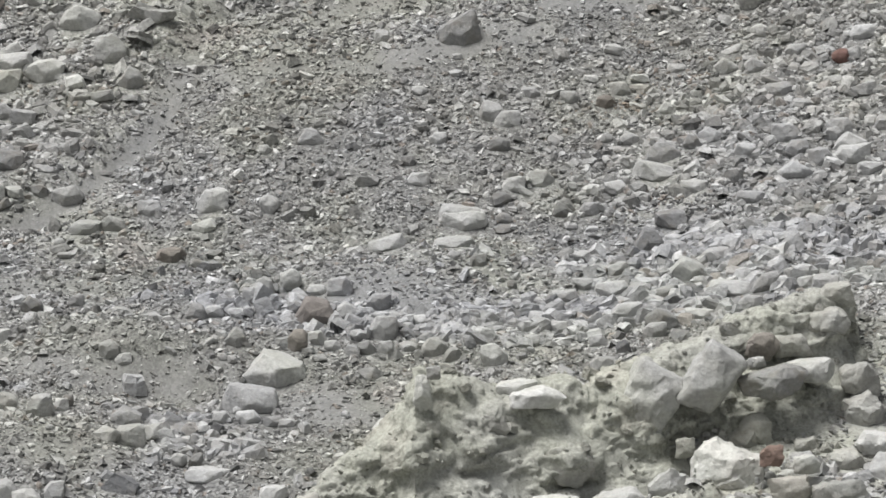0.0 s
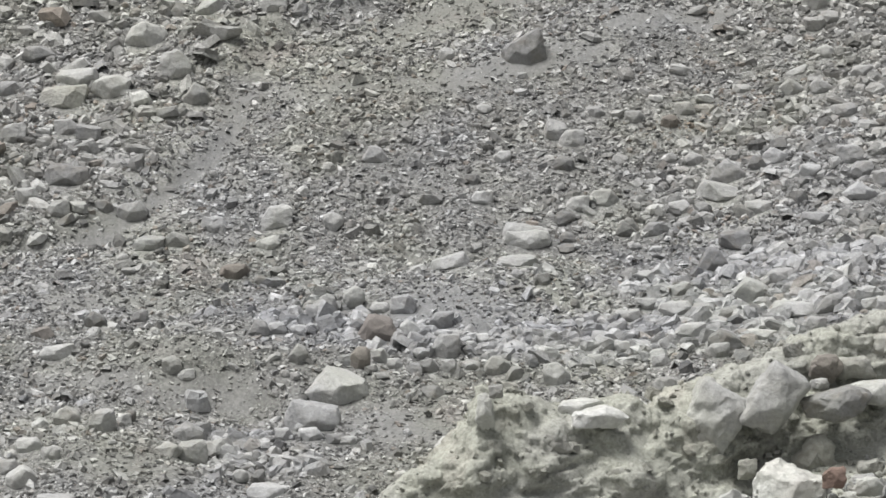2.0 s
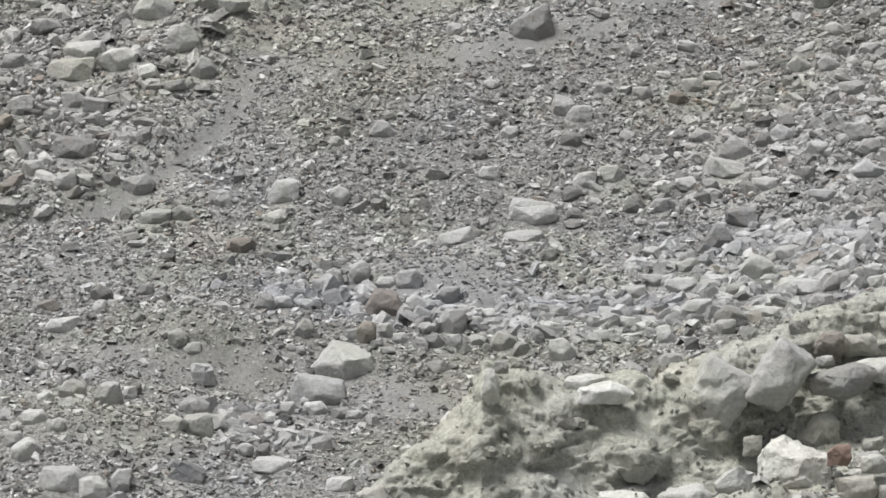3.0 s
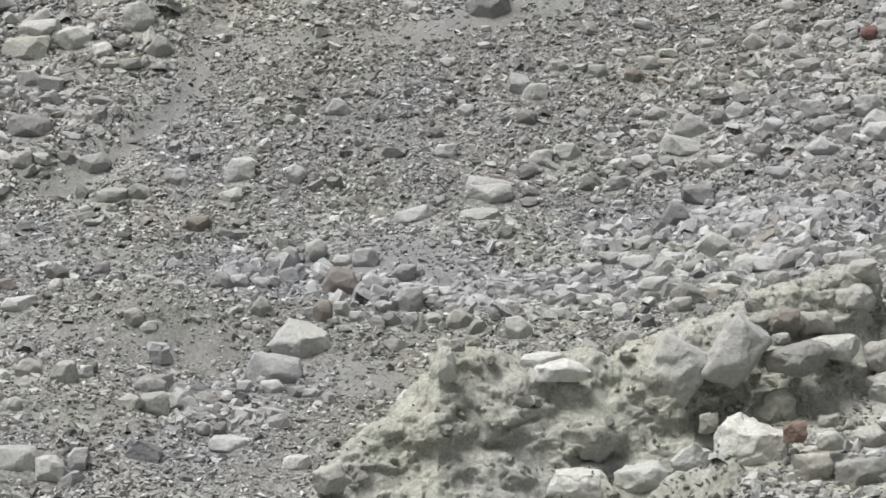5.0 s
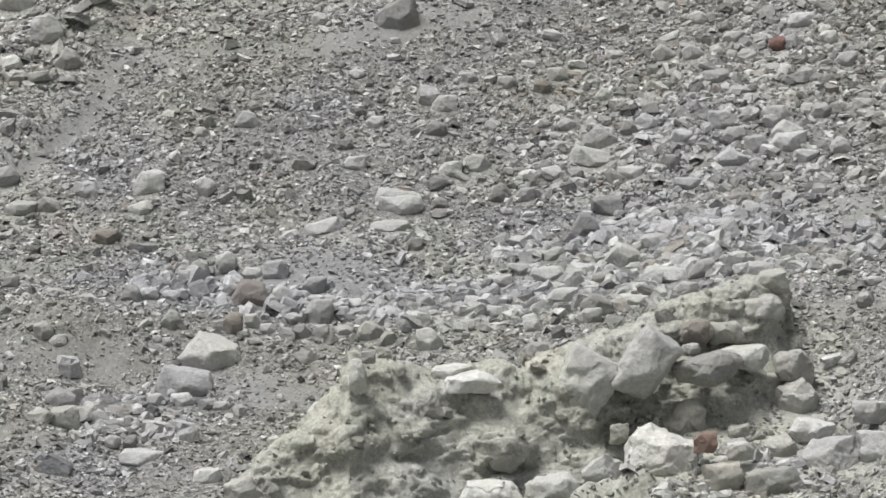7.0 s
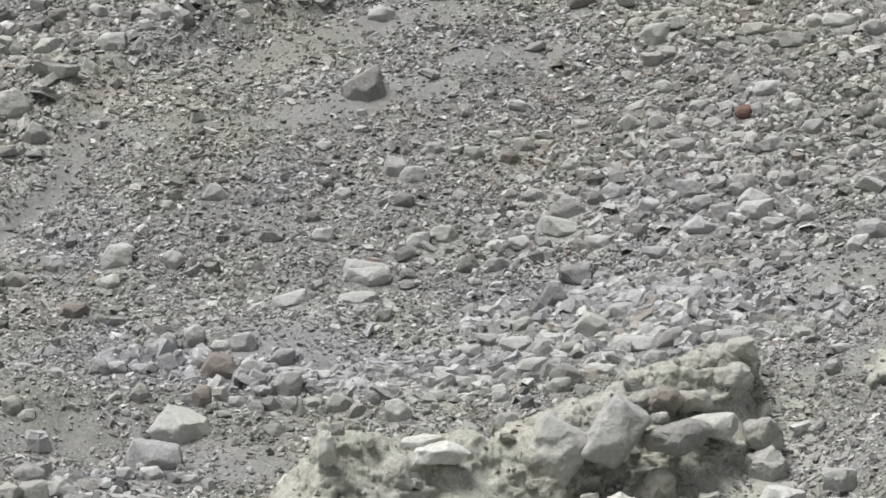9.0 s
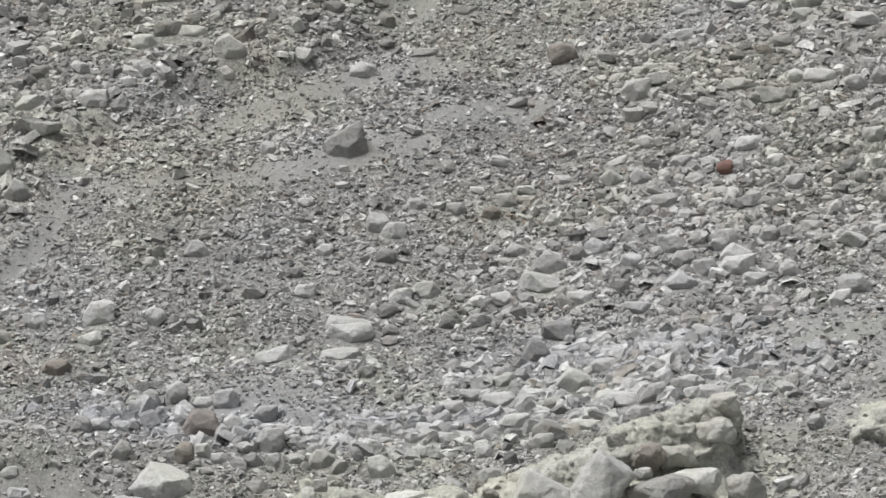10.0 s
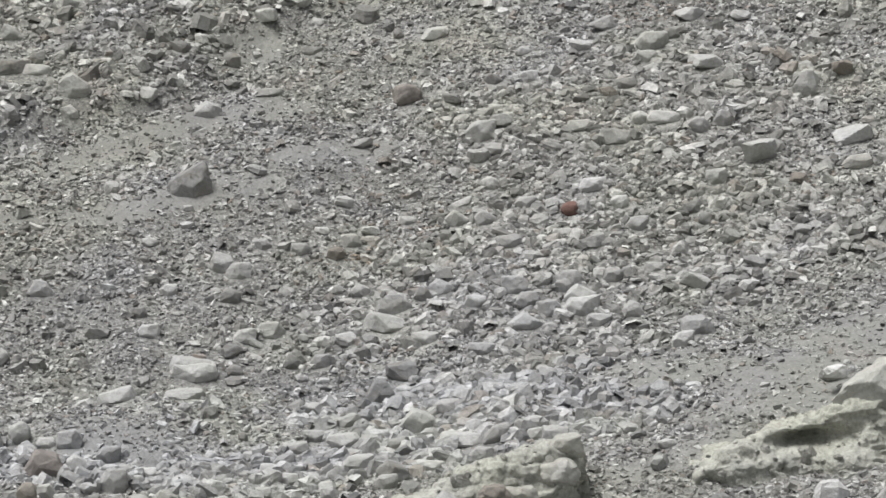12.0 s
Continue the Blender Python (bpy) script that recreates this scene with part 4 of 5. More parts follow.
settled(0.18, 147.79, -0.63, 0.35, 0.28, "round", 0, "pale", 4055, "small pale grey rounded boulder on the stony terrace")
settled(1.56, 149.62, 0.38, 0.74, 0.66, "block", 0, "dark", 4056, "dark grey angular block on the stony terrace")
settled(0.47, 150.06, 0.57, 0.71, 0.51, "round", 0, "grey", 4057, "grey rounded boulder on the stony terrace")
settled(3.07, 148.14, -0.48, 0.45, 0.50, "block", 0, "dark", 4058, "small dark grey angular block on the stony terrace")
settled(7.48, 147.53, -0.58, 1.70, 0.75, "slab", 0, "pale", 4059, "large pale grey flat slab on the stony terrace")
settled(6.26, 148.12, -0.48, 1.26, 0.60, "slab", -5, "grey", 4060, "large grey flat slab on the stony terrace")
settled(9.82, 146.90, -0.74, 1.20, 0.80, "block", 0, "grey", 4061, "grey angular block on the stony terrace")
settled(8.68, 146.44, -0.83, 0.90, 0.67, "block", 0, "grey", 4062, "grey angular block on the stony terrace")
settled(11.05, 148.63, 0.10, 1.82, 1.16, "wedge", 0, "pale", 4063, "large pale grey wedge-shaped rock on the stony terrace")
settled(12.88, 146.38, -0.36, 2.39, 0.75, "slab", -4, "pale", 4064, "huge pale grey flat slab on the stony terrace")
settled(7.96, 144.43, -1.17, 1.33, 0.93, "block", 0, "pale", 4065, "large pale grey angular block on the stony terrace")
settled(9.46, 143.08, -1.28, 1.70, 1.02, "wedge", 0, "dark", 4066, "large dark grey wedge-shaped rock on the stony terrace")
settled(11.17, 144.16, -1.14, 1.62, 0.54, "slab", 0, "pale", 4067, "large pale grey flat slab on the stony terrace")
settled(9.02, 141.67, -1.45, 1.01, 0.68, "block", 0, "grey", 4068, "grey angular block on the stony terrace")
settled(9.45, 152.77, 0.91, 1.50, 1.45, "peak", 0, "dark", 4069, "large dark grey pointed rock on the scree slope")
settled(-10.07, 145.83, -1.32, 0.94, 0.60, "slab", 0, "pale", 4070, "pale grey flat slab on the stony terrace")
settled(-10.80, 145.67, -1.28, 1.19, 0.94, "peak", 0, "grey", 4071, "grey pointed rock on the stony terrace")
settled(-19.41, 143.12, -2.06, 1.62, 0.74, "block", 0, "pale", 4072, "large pale grey angular block on the stony terrace")
settled(-18.09, 146.38, -1.15, 1.10, 0.85, "wedge", 0, "dark", 4073, "dark grey wedge-shaped rock on the stony terrace")
settled(-16.34, 147.98, -1.19, 0.71, 0.56, "block", 0, "grey", 4074, "grey angular block on the stony terrace")
settled(-14.18, 140.96, -2.22, 0.87, 1.01, "block", 0, "grey", 4075, "grey angular block on the stony terrace")
settled(-13.56, 140.66, -2.57, 0.77, 0.65, "block", 0, "grey", 4076, "grey angular block on the stony terrace")
settled(-12.60, 153.17, 0.12, 1.25, 0.73, "slab", 0, "brown", 4077, "dark brown flat slab on the scree slope")
settled(4.80, 145.52, -1.19, 0.99, 0.64, "block", 0, "grey", 4078, "grey angular block on the stony terrace")
settled(3.34, 146.41, -1.10, 0.85, 0.55, "block", 0, "pale", 4079, "pale grey angular block on the stony terrace")
settled(5.34, 147.04, -0.80, 1.25, 0.60, "slab", 0, "grey", 4080, "grey flat slab on the stony terrace")
settled(13.36, 144.72, -0.74, 1.09, 0.69, "block", 0, "grey", 4081, "grey angular block on the stony terrace")
settled(14.19, 145.87, -0.04, 1.14, 0.89, "block", 0, "grey", 4082, "grey angular block on the stony terrace")
settled(15.43, 146.04, 0.24, 0.95, 1.00, "block", 0, "grey", 4083, "grey angular block on the stony terrace")
settled(15.87, 145.46, 0.03, 0.89, 0.60, "slab", 0, "pale", 4084, "pale grey flat slab on the stony terrace")
settled(6.63, 141.89, -1.94, 0.82, 0.58, "block", 0, "pale", 4085, "pale grey angular block on the stony terrace")
settled(4.98, 143.35, -1.59, 0.88, 0.59, "slab", 0, "pale", 4086, "pale grey flat slab on the stony terrace")
settled(3.86, 142.05, -2.00, 0.92, 0.58, "block", 0, "grey", 4087, "grey angular block on the stony terrace")
settled(4.16, 144.50, -1.36, 0.98, 0.54, "slab", 0, "pale", 4088, "pale grey flat slab on the stony terrace")
settled(12.27, 149.83, 0.62, 1.53, 0.76, "slab", 0, "grey", 4089, "large grey flat slab on the stony terrace")
settled(7.70, 149.45, -0.00, 1.52, 0.61, "slab", 10, "grey", 4090, "large grey flat slab on the stony terrace")
settled(-4.72, 141.91, -2.17, 0.72, 0.53, "block", 0, "grey", 4091, "grey angular block on the stony terrace")
settled(-3.26, 141.57, -2.22, 0.72, 0.72, "block", 0, "grey", 4092, "grey angular block on the stony terrace")
settled(-2.88, 146.62, -1.06, 1.15, 0.85, "block", 0, "grey", 4093, "grey angular block on the stony terrace")
settled(-4.11, 146.02, -1.35, 1.49, 0.74, "wedge", 0, "pale", 4094, "large pale grey wedge-shaped rock on the stony terrace")
settled(-8.80, 141.50, -1.77, 1.21, 1.11, "peak", 0, "grey", 4095, "grey pointed rock on the stony terrace")
settled(-18.56, 171.79, 9.61, 1.92, 1.51, "block", -25, "pale", 4096, "large pale grey angular block in the coarse block lobe")
settled(-16.69, 168.44, 8.34, 1.65, 1.76, "block", 0, "pale", 4097, "large pale grey angular block in the coarse block lobe")
settled(-15.46, 166.59, 7.09, 1.63, 1.41, "peak", 0, "grey", 4098, "large grey pointed rock in the coarse block lobe")
settled(-21.69, 168.61, 7.69, 2.17, 0.97, "slab", 0, "pale", 4099, "huge pale grey flat slab in the coarse block lobe")
settled(-22.02, 166.76, 6.88, 2.60, 1.24, "slab", 0, "buff", 4100, "huge dusty buff flat slab in the coarse block lobe")
settled(-19.79, 167.04, 7.39, 1.75, 1.36, "block", -20, "pale", 4101, "large pale grey angular block in the coarse block lobe")
settled(-24.33, 164.18, 5.29, 1.34, 1.06, "block", 0, "pale", 4102, "large pale grey angular block in the coarse block lobe")
settled(-21.72, 164.47, 5.58, 1.34, 0.95, "block", 0, "grey", 4103, "large grey angular block in the coarse block lobe")
settled(-25.17, 168.02, 7.18, 1.43, 0.86, "slab", 0, "grey", 4104, "large grey flat slab in the coarse block lobe")
settled(-8.24, 157.47, 1.90, 1.17, 1.01, "round", 0, "pale", 4105, "pale grey rounded boulder on the scree slope")
settled(-10.94, 157.77, 2.04, 1.39, 1.18, "block", 0, "pale", 4106, "large pale grey angular block on the scree slope")
settled(-11.23, 156.40, 1.00, 1.27, 0.69, "slab", 20, "pale", 4107, "large pale grey flat slab on the scree slope")
settled(-16.79, 156.12, 0.98, 1.38, 0.80, "block", 0, "grey", 4108, "large grey angular block on the scree slope")
settled(-15.50, 156.50, 1.11, 1.33, 0.90, "wedge", 0, "grey", 4109, "large grey wedge-shaped rock on the scree slope")
settled(-13.75, 157.80, 1.67, 1.29, 0.86, "round", 0, "pale", 4110, "large pale grey rounded boulder on the scree slope")
settled(0.96, 156.04, 1.36, 2.27, 1.05, "slab", 0, "pale", 4111, "huge pale grey flat slab on the scree slope")
settled(-12.42, 153.04, 0.12, 1.30, 0.78, "slab", 0, "brown", 4112, "large dark brown flat slab on the scree slope")
settled(-12.68, 132.72, -4.30, 1.41, 0.96, "block", 0, "grey", 4113, "large grey angular block on the stony terrace")
settled(-10.50, 131.15, -4.94, 0.68, 0.68, "round", 0, "pale", 4114, "small pale grey rounded boulder on the stony terrace")
settled(-9.82, 131.28, -5.00, 0.59, 0.63, "block", 0, "dark", 4115, "small dark grey angular block on the stony terrace")
settled(-9.35, 129.85, -5.32, 1.65, 0.62, "slab", -8, "pale", 4116, "large pale grey flat slab on the stony terrace")
settled(-17.86, 130.56, -3.96, 0.72, 0.68, "round", 0, "pale", 4117, "pale grey rounded boulder on the stony terrace")
settled(-18.96, 128.83, -4.65, 1.34, 1.07, "round", 0, "pale", 4118, "large pale grey rounded boulder on the stony terrace")
settled(-17.26, 126.94, -5.39, 1.89, 0.97, "slab", 0, "pale", 4119, "large pale grey flat slab on the stony terrace")
settled(-15.97, 126.24, -5.66, 1.18, 1.22, "block", 0, "pale", 4120, "pale grey angular block on the stony terrace")
settled(-16.48, 134.95, -3.51, 1.11, 1.02, "block", 0, "grey", 4121, "grey angular block on the stony terrace")
settled(-15.79, 136.56, -3.75, 0.70, 0.61, "block", 0, "pale", 4122, "pale grey angular block on the stony terrace")
settled(-12.53, 135.25, -3.88, 0.97, 0.65, "block", 0, "grey", 4123, "grey angular block on the stony terrace")
settled(-14.99, 127.15, -5.40, 0.75, 1.05, "block", 0, "pale", 4124, "pale grey angular block on the stony terrace")
settled(-19.02, 131.66, -3.85, 1.14, 0.59, "slab", 0, "pale", 4125, "pale grey flat slab on the stony terrace")
settled(-18.06, 136.34, -3.56, 1.31, 0.84, "wedge", 0, "grey", 4126, "large grey wedge-shaped rock on the stony terrace")
settled(-19.55, 129.88, -4.42, 0.99, 0.67, "block", 0, "grey", 4127, "grey angular block on the stony terrace")
settled(-15.55, 136.93, -3.63, 0.52, 0.61, "block", 0, "dark", 4128, "small dark grey angular block on the stony terrace")
settled(-9.11, 146.08, -1.43, 1.14, 0.50, "slab", -20, "pale", 4129, "pale grey flat slab on the stony terrace")
settled(-17.90, 158.92, 2.12, 1.62, 1.08, "slab", 15, "grey", 4130, "large grey flat slab on the scree slope")
settled(-21.29, 158.03, 2.31, 1.19, 0.97, "block", 0, "grey", 4131, "grey angular block in the coarse block lobe")
settled(-19.24, 158.86, 2.38, 0.92, 0.76, "block", 0, "dark", 4132, "dark grey angular block in the coarse block lobe")
settled(-22.90, 158.95, 2.86, 1.19, 0.81, "block", 0, "pale", 4133, "pale grey angular block in the coarse block lobe")
settled(-20.99, 157.75, 1.81, 1.29, 0.43, "slab", 25, "dark", 4134, "large dark grey flat slab in the coarse block lobe")
settled(-18.99, 160.16, 3.32, 1.25, 0.38, "slab", -15, "pale", 4135, "large pale grey flat slab in the coarse block lobe")
settled(-21.26, 160.91, 3.61, 2.46, 1.09, "slab", 0, "dark", 4136, "huge dark grey flat slab in the coarse block lobe")
settled(-5.18, 177.21, 13.65, 1.84, 1.49, "wedge", 0, "pale", 4137, "large pale grey wedge-shaped rock in the coarse block lobe")
settled(-5.45, 176.22, 12.34, 1.30, 0.95, "wedge", -15, "pale", 4138, "large pale grey wedge-shaped rock in the coarse block lobe")
settled(-8.53, 179.20, 14.58, 1.93, 0.96, "block", 0, "dark", 4139, "large dark grey angular block in the coarse block lobe")
settled(-9.77, 178.33, 13.96, 1.32, 0.84, "block", 0, "pale", 4140, "large pale grey angular block in the coarse block lobe")
settled(-9.68, 175.46, 12.62, 1.12, 1.06, "block", 0, "pale", 4141, "pale grey angular block in the coarse block lobe")
settled(-12.18, 173.26, 11.23, 1.58, 0.99, "block", 0, "pale", 4142, "large pale grey angular block in the coarse block lobe")
settled(-8.82, 182.45, 16.30, 1.65, 1.16, "peak", 0, "grey", 4143, "large grey pointed rock in the coarse block lobe")
settled(-7.26, 179.86, 15.03, 0.91, 0.73, "block", 0, "dark", 4144, "dark grey angular block in the coarse block lobe")
settled(-7.33, 179.13, 14.46, 1.80, 0.72, "slab", 0, "pale", 4145, "large pale grey flat slab in the coarse block lobe")
settled(0.32, 180.92, 15.66, 1.34, 0.67, "block", 0, "dark", 4146, "large dark grey angular block in the coarse block lobe")
settled(12.12, 175.70, 13.37, 1.83, 1.30, "round", 0, "brown", 4147, "large dark brown rounded boulder on the scree slope")
settled(15.68, 171.69, 11.71, 1.56, 1.27, "block", 0, "pale", 4148, "large pale grey angular block on the scree slope")
settled(12.07, 181.85, 16.39, 0.67, 0.67, "round", 0, "dark", 4149, "small dark grey rounded boulder on the scree slope")
settled(4.94, 177.78, 13.39, 1.91, 0.50, "slab", 0, "grey", 4150, "large grey flat slab on the scree slope")
settled(1.85, 176.32, 12.51, 1.60, 0.95, "wedge", 0, "pale", 4151, "large pale grey wedge-shaped rock on the scree slope")
settled(7.48, 181.57, 15.49, 1.34, 0.55, "slab", 0, "dark", 4152, "large dark grey flat slab on the scree slope")
settled(2.35, 163.93, 5.71, 1.82, 1.16, "peak", 8, "grey", 4153, "large grey pointed rock on the scree slope")
settled(3.14, 163.27, 5.38, 1.27, 0.99, "block", 0, "pale", 4154, "large pale grey angular block on the scree slope")
settled(2.77, 161.28, 4.38, 1.14, 0.87, "wedge", 0, "dark", 4155, "dark grey wedge-shaped rock on the scree slope")
settled(-6.42, 161.93, 4.66, 1.48, 1.04, "peak", 0, "grey", 4156, "large grey pointed rock on the scree slope")
settled(-1.22, 158.77, 2.94, 1.13, 0.75, "block", 0, "pale", 4157, "pale grey angular block on the scree slope")
settled(7.96, 164.39, 6.09, 1.05, 0.78, "block", 0, "brown", 4158, "dark brown angular block on the scree slope")
settled(8.70, 165.27, 6.68, 1.06, 0.78, "block", 0, "grey", 4159, "grey angular block on the scree slope")
settled(0.78, 156.36, 1.54, 2.22, 1.00, "slab", 0, "pale", 4160, "huge pale grey flat slab on the scree slope")
settled(3.31, 158.47, 2.74, 1.18, 0.80, "block", 0, "pale", 4161, "pale grey angular block on the scree slope")
settled(4.06, 158.30, 2.36, 1.28, 0.33, "slab", -25, "pale", 4162, "large pale grey flat slab on the scree slope")
settled(4.61, 158.97, 2.98, 1.40, 0.86, "block", 0, "grey", 4163, "large grey angular block on the scree slope")
settled(10.19, 158.57, 3.31, 2.41, 0.91, "slab", -8, "pale", 4164, "huge pale grey flat slab on the scree slope")
settled(19.59, 164.40, 8.36, 1.11, 0.84, "round", 0, "red", 4165, "rust red rounded boulder on the scree slope")
settled(14.24, 167.07, 8.40, 1.52, 0.42, "slab", 18, "pale", 4166, "large pale grey flat slab on the scree slope")
settled(19.00, 163.33, 7.37, 1.33, 0.39, "slab", 0, "pale", 4167, "large pale grey flat slab on the scree slope")
settled(16.52, 156.01, 3.67, 1.96, 0.79, "wedge", 0, "pale", 4168, "large pale grey wedge-shaped rock on the scree slope")
settled(17.73, 156.75, 4.25, 1.28, 1.01, "block", 0, "grey", 4169, "large grey angular block on the scree slope")
settled(19.18, 156.79, 4.40, 1.70, 1.01, "block", 0, "pale", 4170, "large pale grey angular block on the scree slope")
settled(18.57, 158.54, 5.18, 1.29, 0.75, "block", 0, "grey", 4171, "large grey angular block on the scree slope")
settled(15.35, 165.24, 7.79, 1.51, 0.78, "wedge", 0, "grey", 4172, "large grey wedge-shaped rock on the scree slope")
settled(16.30, 159.25, 5.11, 1.40, 0.97, "block", 0, "grey", 4173, "large grey angular block on the scree slope")
settled(23.02, 158.96, 6.07, 1.24, 0.54, "slab", 0, "pale", 4174, "pale grey flat slab on the scree slope")
settled(22.39, 168.99, 11.67, 2.00, 0.86, "slab", 0, "grey", 4175, "huge grey flat slab on the scree slope")
settled(24.91, 169.66, 12.63, 2.01, 0.75, "slab", 0, "pale", 4176, "huge pale grey flat slab on the scree slope")
settled(23.64, 169.82, 12.56, 1.27, 0.75, "round", 0, "pale", 4177, "large pale grey rounded boulder on the scree slope")
settled(26.43, 168.28, 12.28, 1.32, 0.97, "round", 0, "grey", 4178, "large grey rounded boulder on the scree slope")
settled(23.33, 173.05, 14.19, 1.35, 0.64, "slab", 0, "dark", 4179, "large dark grey flat slab on the scree slope")
settled(26.81, 164.26, 10.01, 1.29, 0.84, "block", 0, "pale", 4180, "large pale grey angular block on the scree slope")
settled(25.05, 176.07, 16.28, 1.79, 1.07, "block", 0, "grey", 4181, "large grey angular block on the scree slope")
settled(24.61, 174.94, 15.52, 1.30, 0.77, "slab", 0, "pale", 4182, "large pale grey flat slab on the scree slope")
settled(25.29, 162.50, 8.62, 1.22, 0.72, "slab", 12, "dark", 4183, "dark grey flat slab on the scree slope")
settled(26.35, 176.83, 16.70, 1.20, 0.72, "block", 0, "dark", 4184, "dark grey angular block on the scree slope")
settled(27.76, 168.63, 12.68, 1.26, 1.15, "peak", 0, "grey", 4185, "large grey pointed rock on the scree slope")
settled(15.86, 167.78, 9.34, 1.25, 0.68, "round", 0, "pale", 4186, "pale grey rounded boulder on the scree slope")
settled(20.70, 170.45, 12.16, 1.56, 0.69, "slab", 0, "pale", 4187, "large pale grey flat slab on the scree slope")
settled(16.75, 176.09, 14.21, 1.19, 0.59, "wedge", 0, "dark", 4188, "dark grey wedge-shaped rock on the scree slope")
settled(18.48, 175.57, 14.38, 1.19, 0.71, "block", 0, "pale", 4189, "pale grey angular block on the scree slope")
settled(17.96, 161.42, 6.47, 0.55, 0.44, "block", 0, "dark", 4190, "small dark grey angular block on the scree slope")
settled(24.22, 153.45, 3.87, 1.57, 1.00, "block", 0, "grey", 4191, "large grey angular block on the scree slope")
settled(23.41, 152.38, 3.35, 1.04, 0.78, "block", 0, "pale", 4192, "pale grey angular block on the scree slope")
settled(11.90, 160.02, 4.63, 1.08, 0.92, "peak", 0, "dark", 4193, "dark grey pointed rock on the scree slope")
settled(9.00, 161.55, 4.61, 1.20, 0.71, "wedge", 10, "grey", 4194, "grey wedge-shaped rock on the scree slope")
settled(10.91, 163.49, 5.93, 0.99, 0.77, "peak", 0, "pale", 4195, "pale grey pointed rock on the scree slope")
settled(0.50, 151.77, 0.90, 2.05, 0.53, "slab", 0, "grey", 4196, "huge grey flat slab on the scree slope")
settled(-2.59, 152.07, 0.79, 1.80, 0.67, "slab", 8, "pale", 4197, "large pale grey flat slab on the scree slope")
settled(1.30, 156.05, 1.24, 1.58, 0.47, "slab", 0, "russet", 4198, "large reddish brown flat slab on the scree slope")
settled(5.56, 156.70, 1.80, 1.06, 0.90, "peak", 0, "dark", 4199, "dark grey pointed rock on the scree slope")
settled(6.88, 156.50, 1.82, 1.06, 0.74, "block", 0, "grey", 4200, "grey angular block on the scree slope")
settled(-10.91, 157.69, 2.02, 1.50, 1.23, "block", 0, "pale", 4201, "large pale grey angular block on the scree slope")
settled(-13.90, 157.85, 1.69, 1.13, 0.80, "block", 0, "grey", 4202, "grey angular block on the scree slope")
settled(-0.28, 161.87, 4.60, 0.82, 0.66, "block", 0, "pale", 4203, "pale grey angular block on the scree slope")
settled(-13.16, 183.59, 16.48, 1.36, 0.86, "block", 0, "grey", 4204, "large grey angular block in the coarse block lobe")
settled(-15.04, 176.45, 12.42, 1.19, 0.77, "block", 0, "dark", 4205, "dark grey angular block in the coarse block lobe")
settled(-15.41, 173.82, 10.96, 1.47, 0.88, "block", 0, "pale", 4206, "large pale grey angular block in the coarse block lobe")
# end of the boulders
# stones in the coarse block lobe
stone(-21.18, 174.00, 1.23, 0.88, 0.47, "slab", "grey", 0, 7, 2008, "grey flat slab in the coarse block lobe")
stone(-17.08, 174.05, 0.96, 0.69, 0.85, "block", "dark", -23, 3, 2009, "dark grey angular block in the coarse block lobe")
stone(-24.02, 171.15, 1.72, 1.03, 0.40, "slab", "grey", 27, 0, 2016, "large grey flat slab in the coarse block lobe")
stone(-24.85, 173.35, 1.16, 0.84, 0.41, "slab", "grey", 12, 0, 2017, "grey flat slab in the coarse block lobe")
stone(-16.78, 165.30, 1.22, 0.88, 0.62, "block", "grey", 11, -8, 2018, "grey angular block in the coarse block lobe")
stone(-20.56, 164.20, 1.38, 0.99, 0.55, "slab", "grey", -14, 5, 2020, "large grey flat slab in the coarse block lobe")
stone(-1.34, 177.35, 1.05, 0.75, 0.93, "block", "pale", -30, -1, 2225, "pale grey angular block in the coarse block lobe")
stone(-7.19, 185.40, 0.68, 0.49, 0.31, "slab", "pale", 11, -4, 2230, "small pale grey flat slab in the coarse block lobe")
stone(4.95, 183.85, 1.54, 0.93, 0.25, "slab", "pale", -30, -6, 2233, "large pale grey flat slab in the coarse block lobe")
stone(-10.37, 174.60, 0.97, 0.70, 0.66, "block", "pale", -12, -4, 2293, "pale grey angular block in the coarse block lobe")
stone(-12.95, 176.10, 1.24, 0.89, 0.53, "slab", "pale", -23, 9, 2295, "pale grey flat slab in the coarse block lobe")
stone(-14.30, 170.80, 1.64, 0.98, 0.90, "block", "grey", -30, 8, 2299, "large grey angular block in the coarse block lobe")
stone(-16.39, 178.55, 1.39, 1.00, 0.81, "block", "grey", 26, -9, 2300, "large grey angular block in the coarse block lobe")
# stones on the scree slope
stone(-22.14, 156.50, 1.10, 0.79, 0.42, "slab", "pale", 0, -15, 2039, "pale grey flat slab on the scree slope")
stone(-17.83, 154.85, 0.57, 0.41, 0.52, "cobble", "pale", -3, -8, 2040, "small pale grey rounded cobble on the scree slope")
stone(-17.41, 153.45, 0.77, 0.56, 0.36, "slab", "grey", -5, -2, 2041, "grey flat slab on the scree slope")
stone(-13.71, 154.40, 0.51, 0.37, 0.41, "block", "pale", -14, 5, 2042, "small pale grey angular block on the scree slope")
stone(2.68, 157.50, 1.05, 0.75, 0.65, "block", "dark", 28, 6, 2117, "dark grey angular block on the scree slope")
stone(-3.62, 158.80, 1.17, 0.84, 0.60, "block", "grey", -4, -4, 2120, "grey angular block on the scree slope")
stone(2.81, 156.35, 0.87, 0.62, 0.59, "block", "dark", -13, 8, 2121, "dark grey angular block on the scree slope")
stone(2.67, 155.50, 1.10, 0.79, 0.37, "slab", "dark", -30, -1, 2122, "dark grey flat slab on the scree slope")
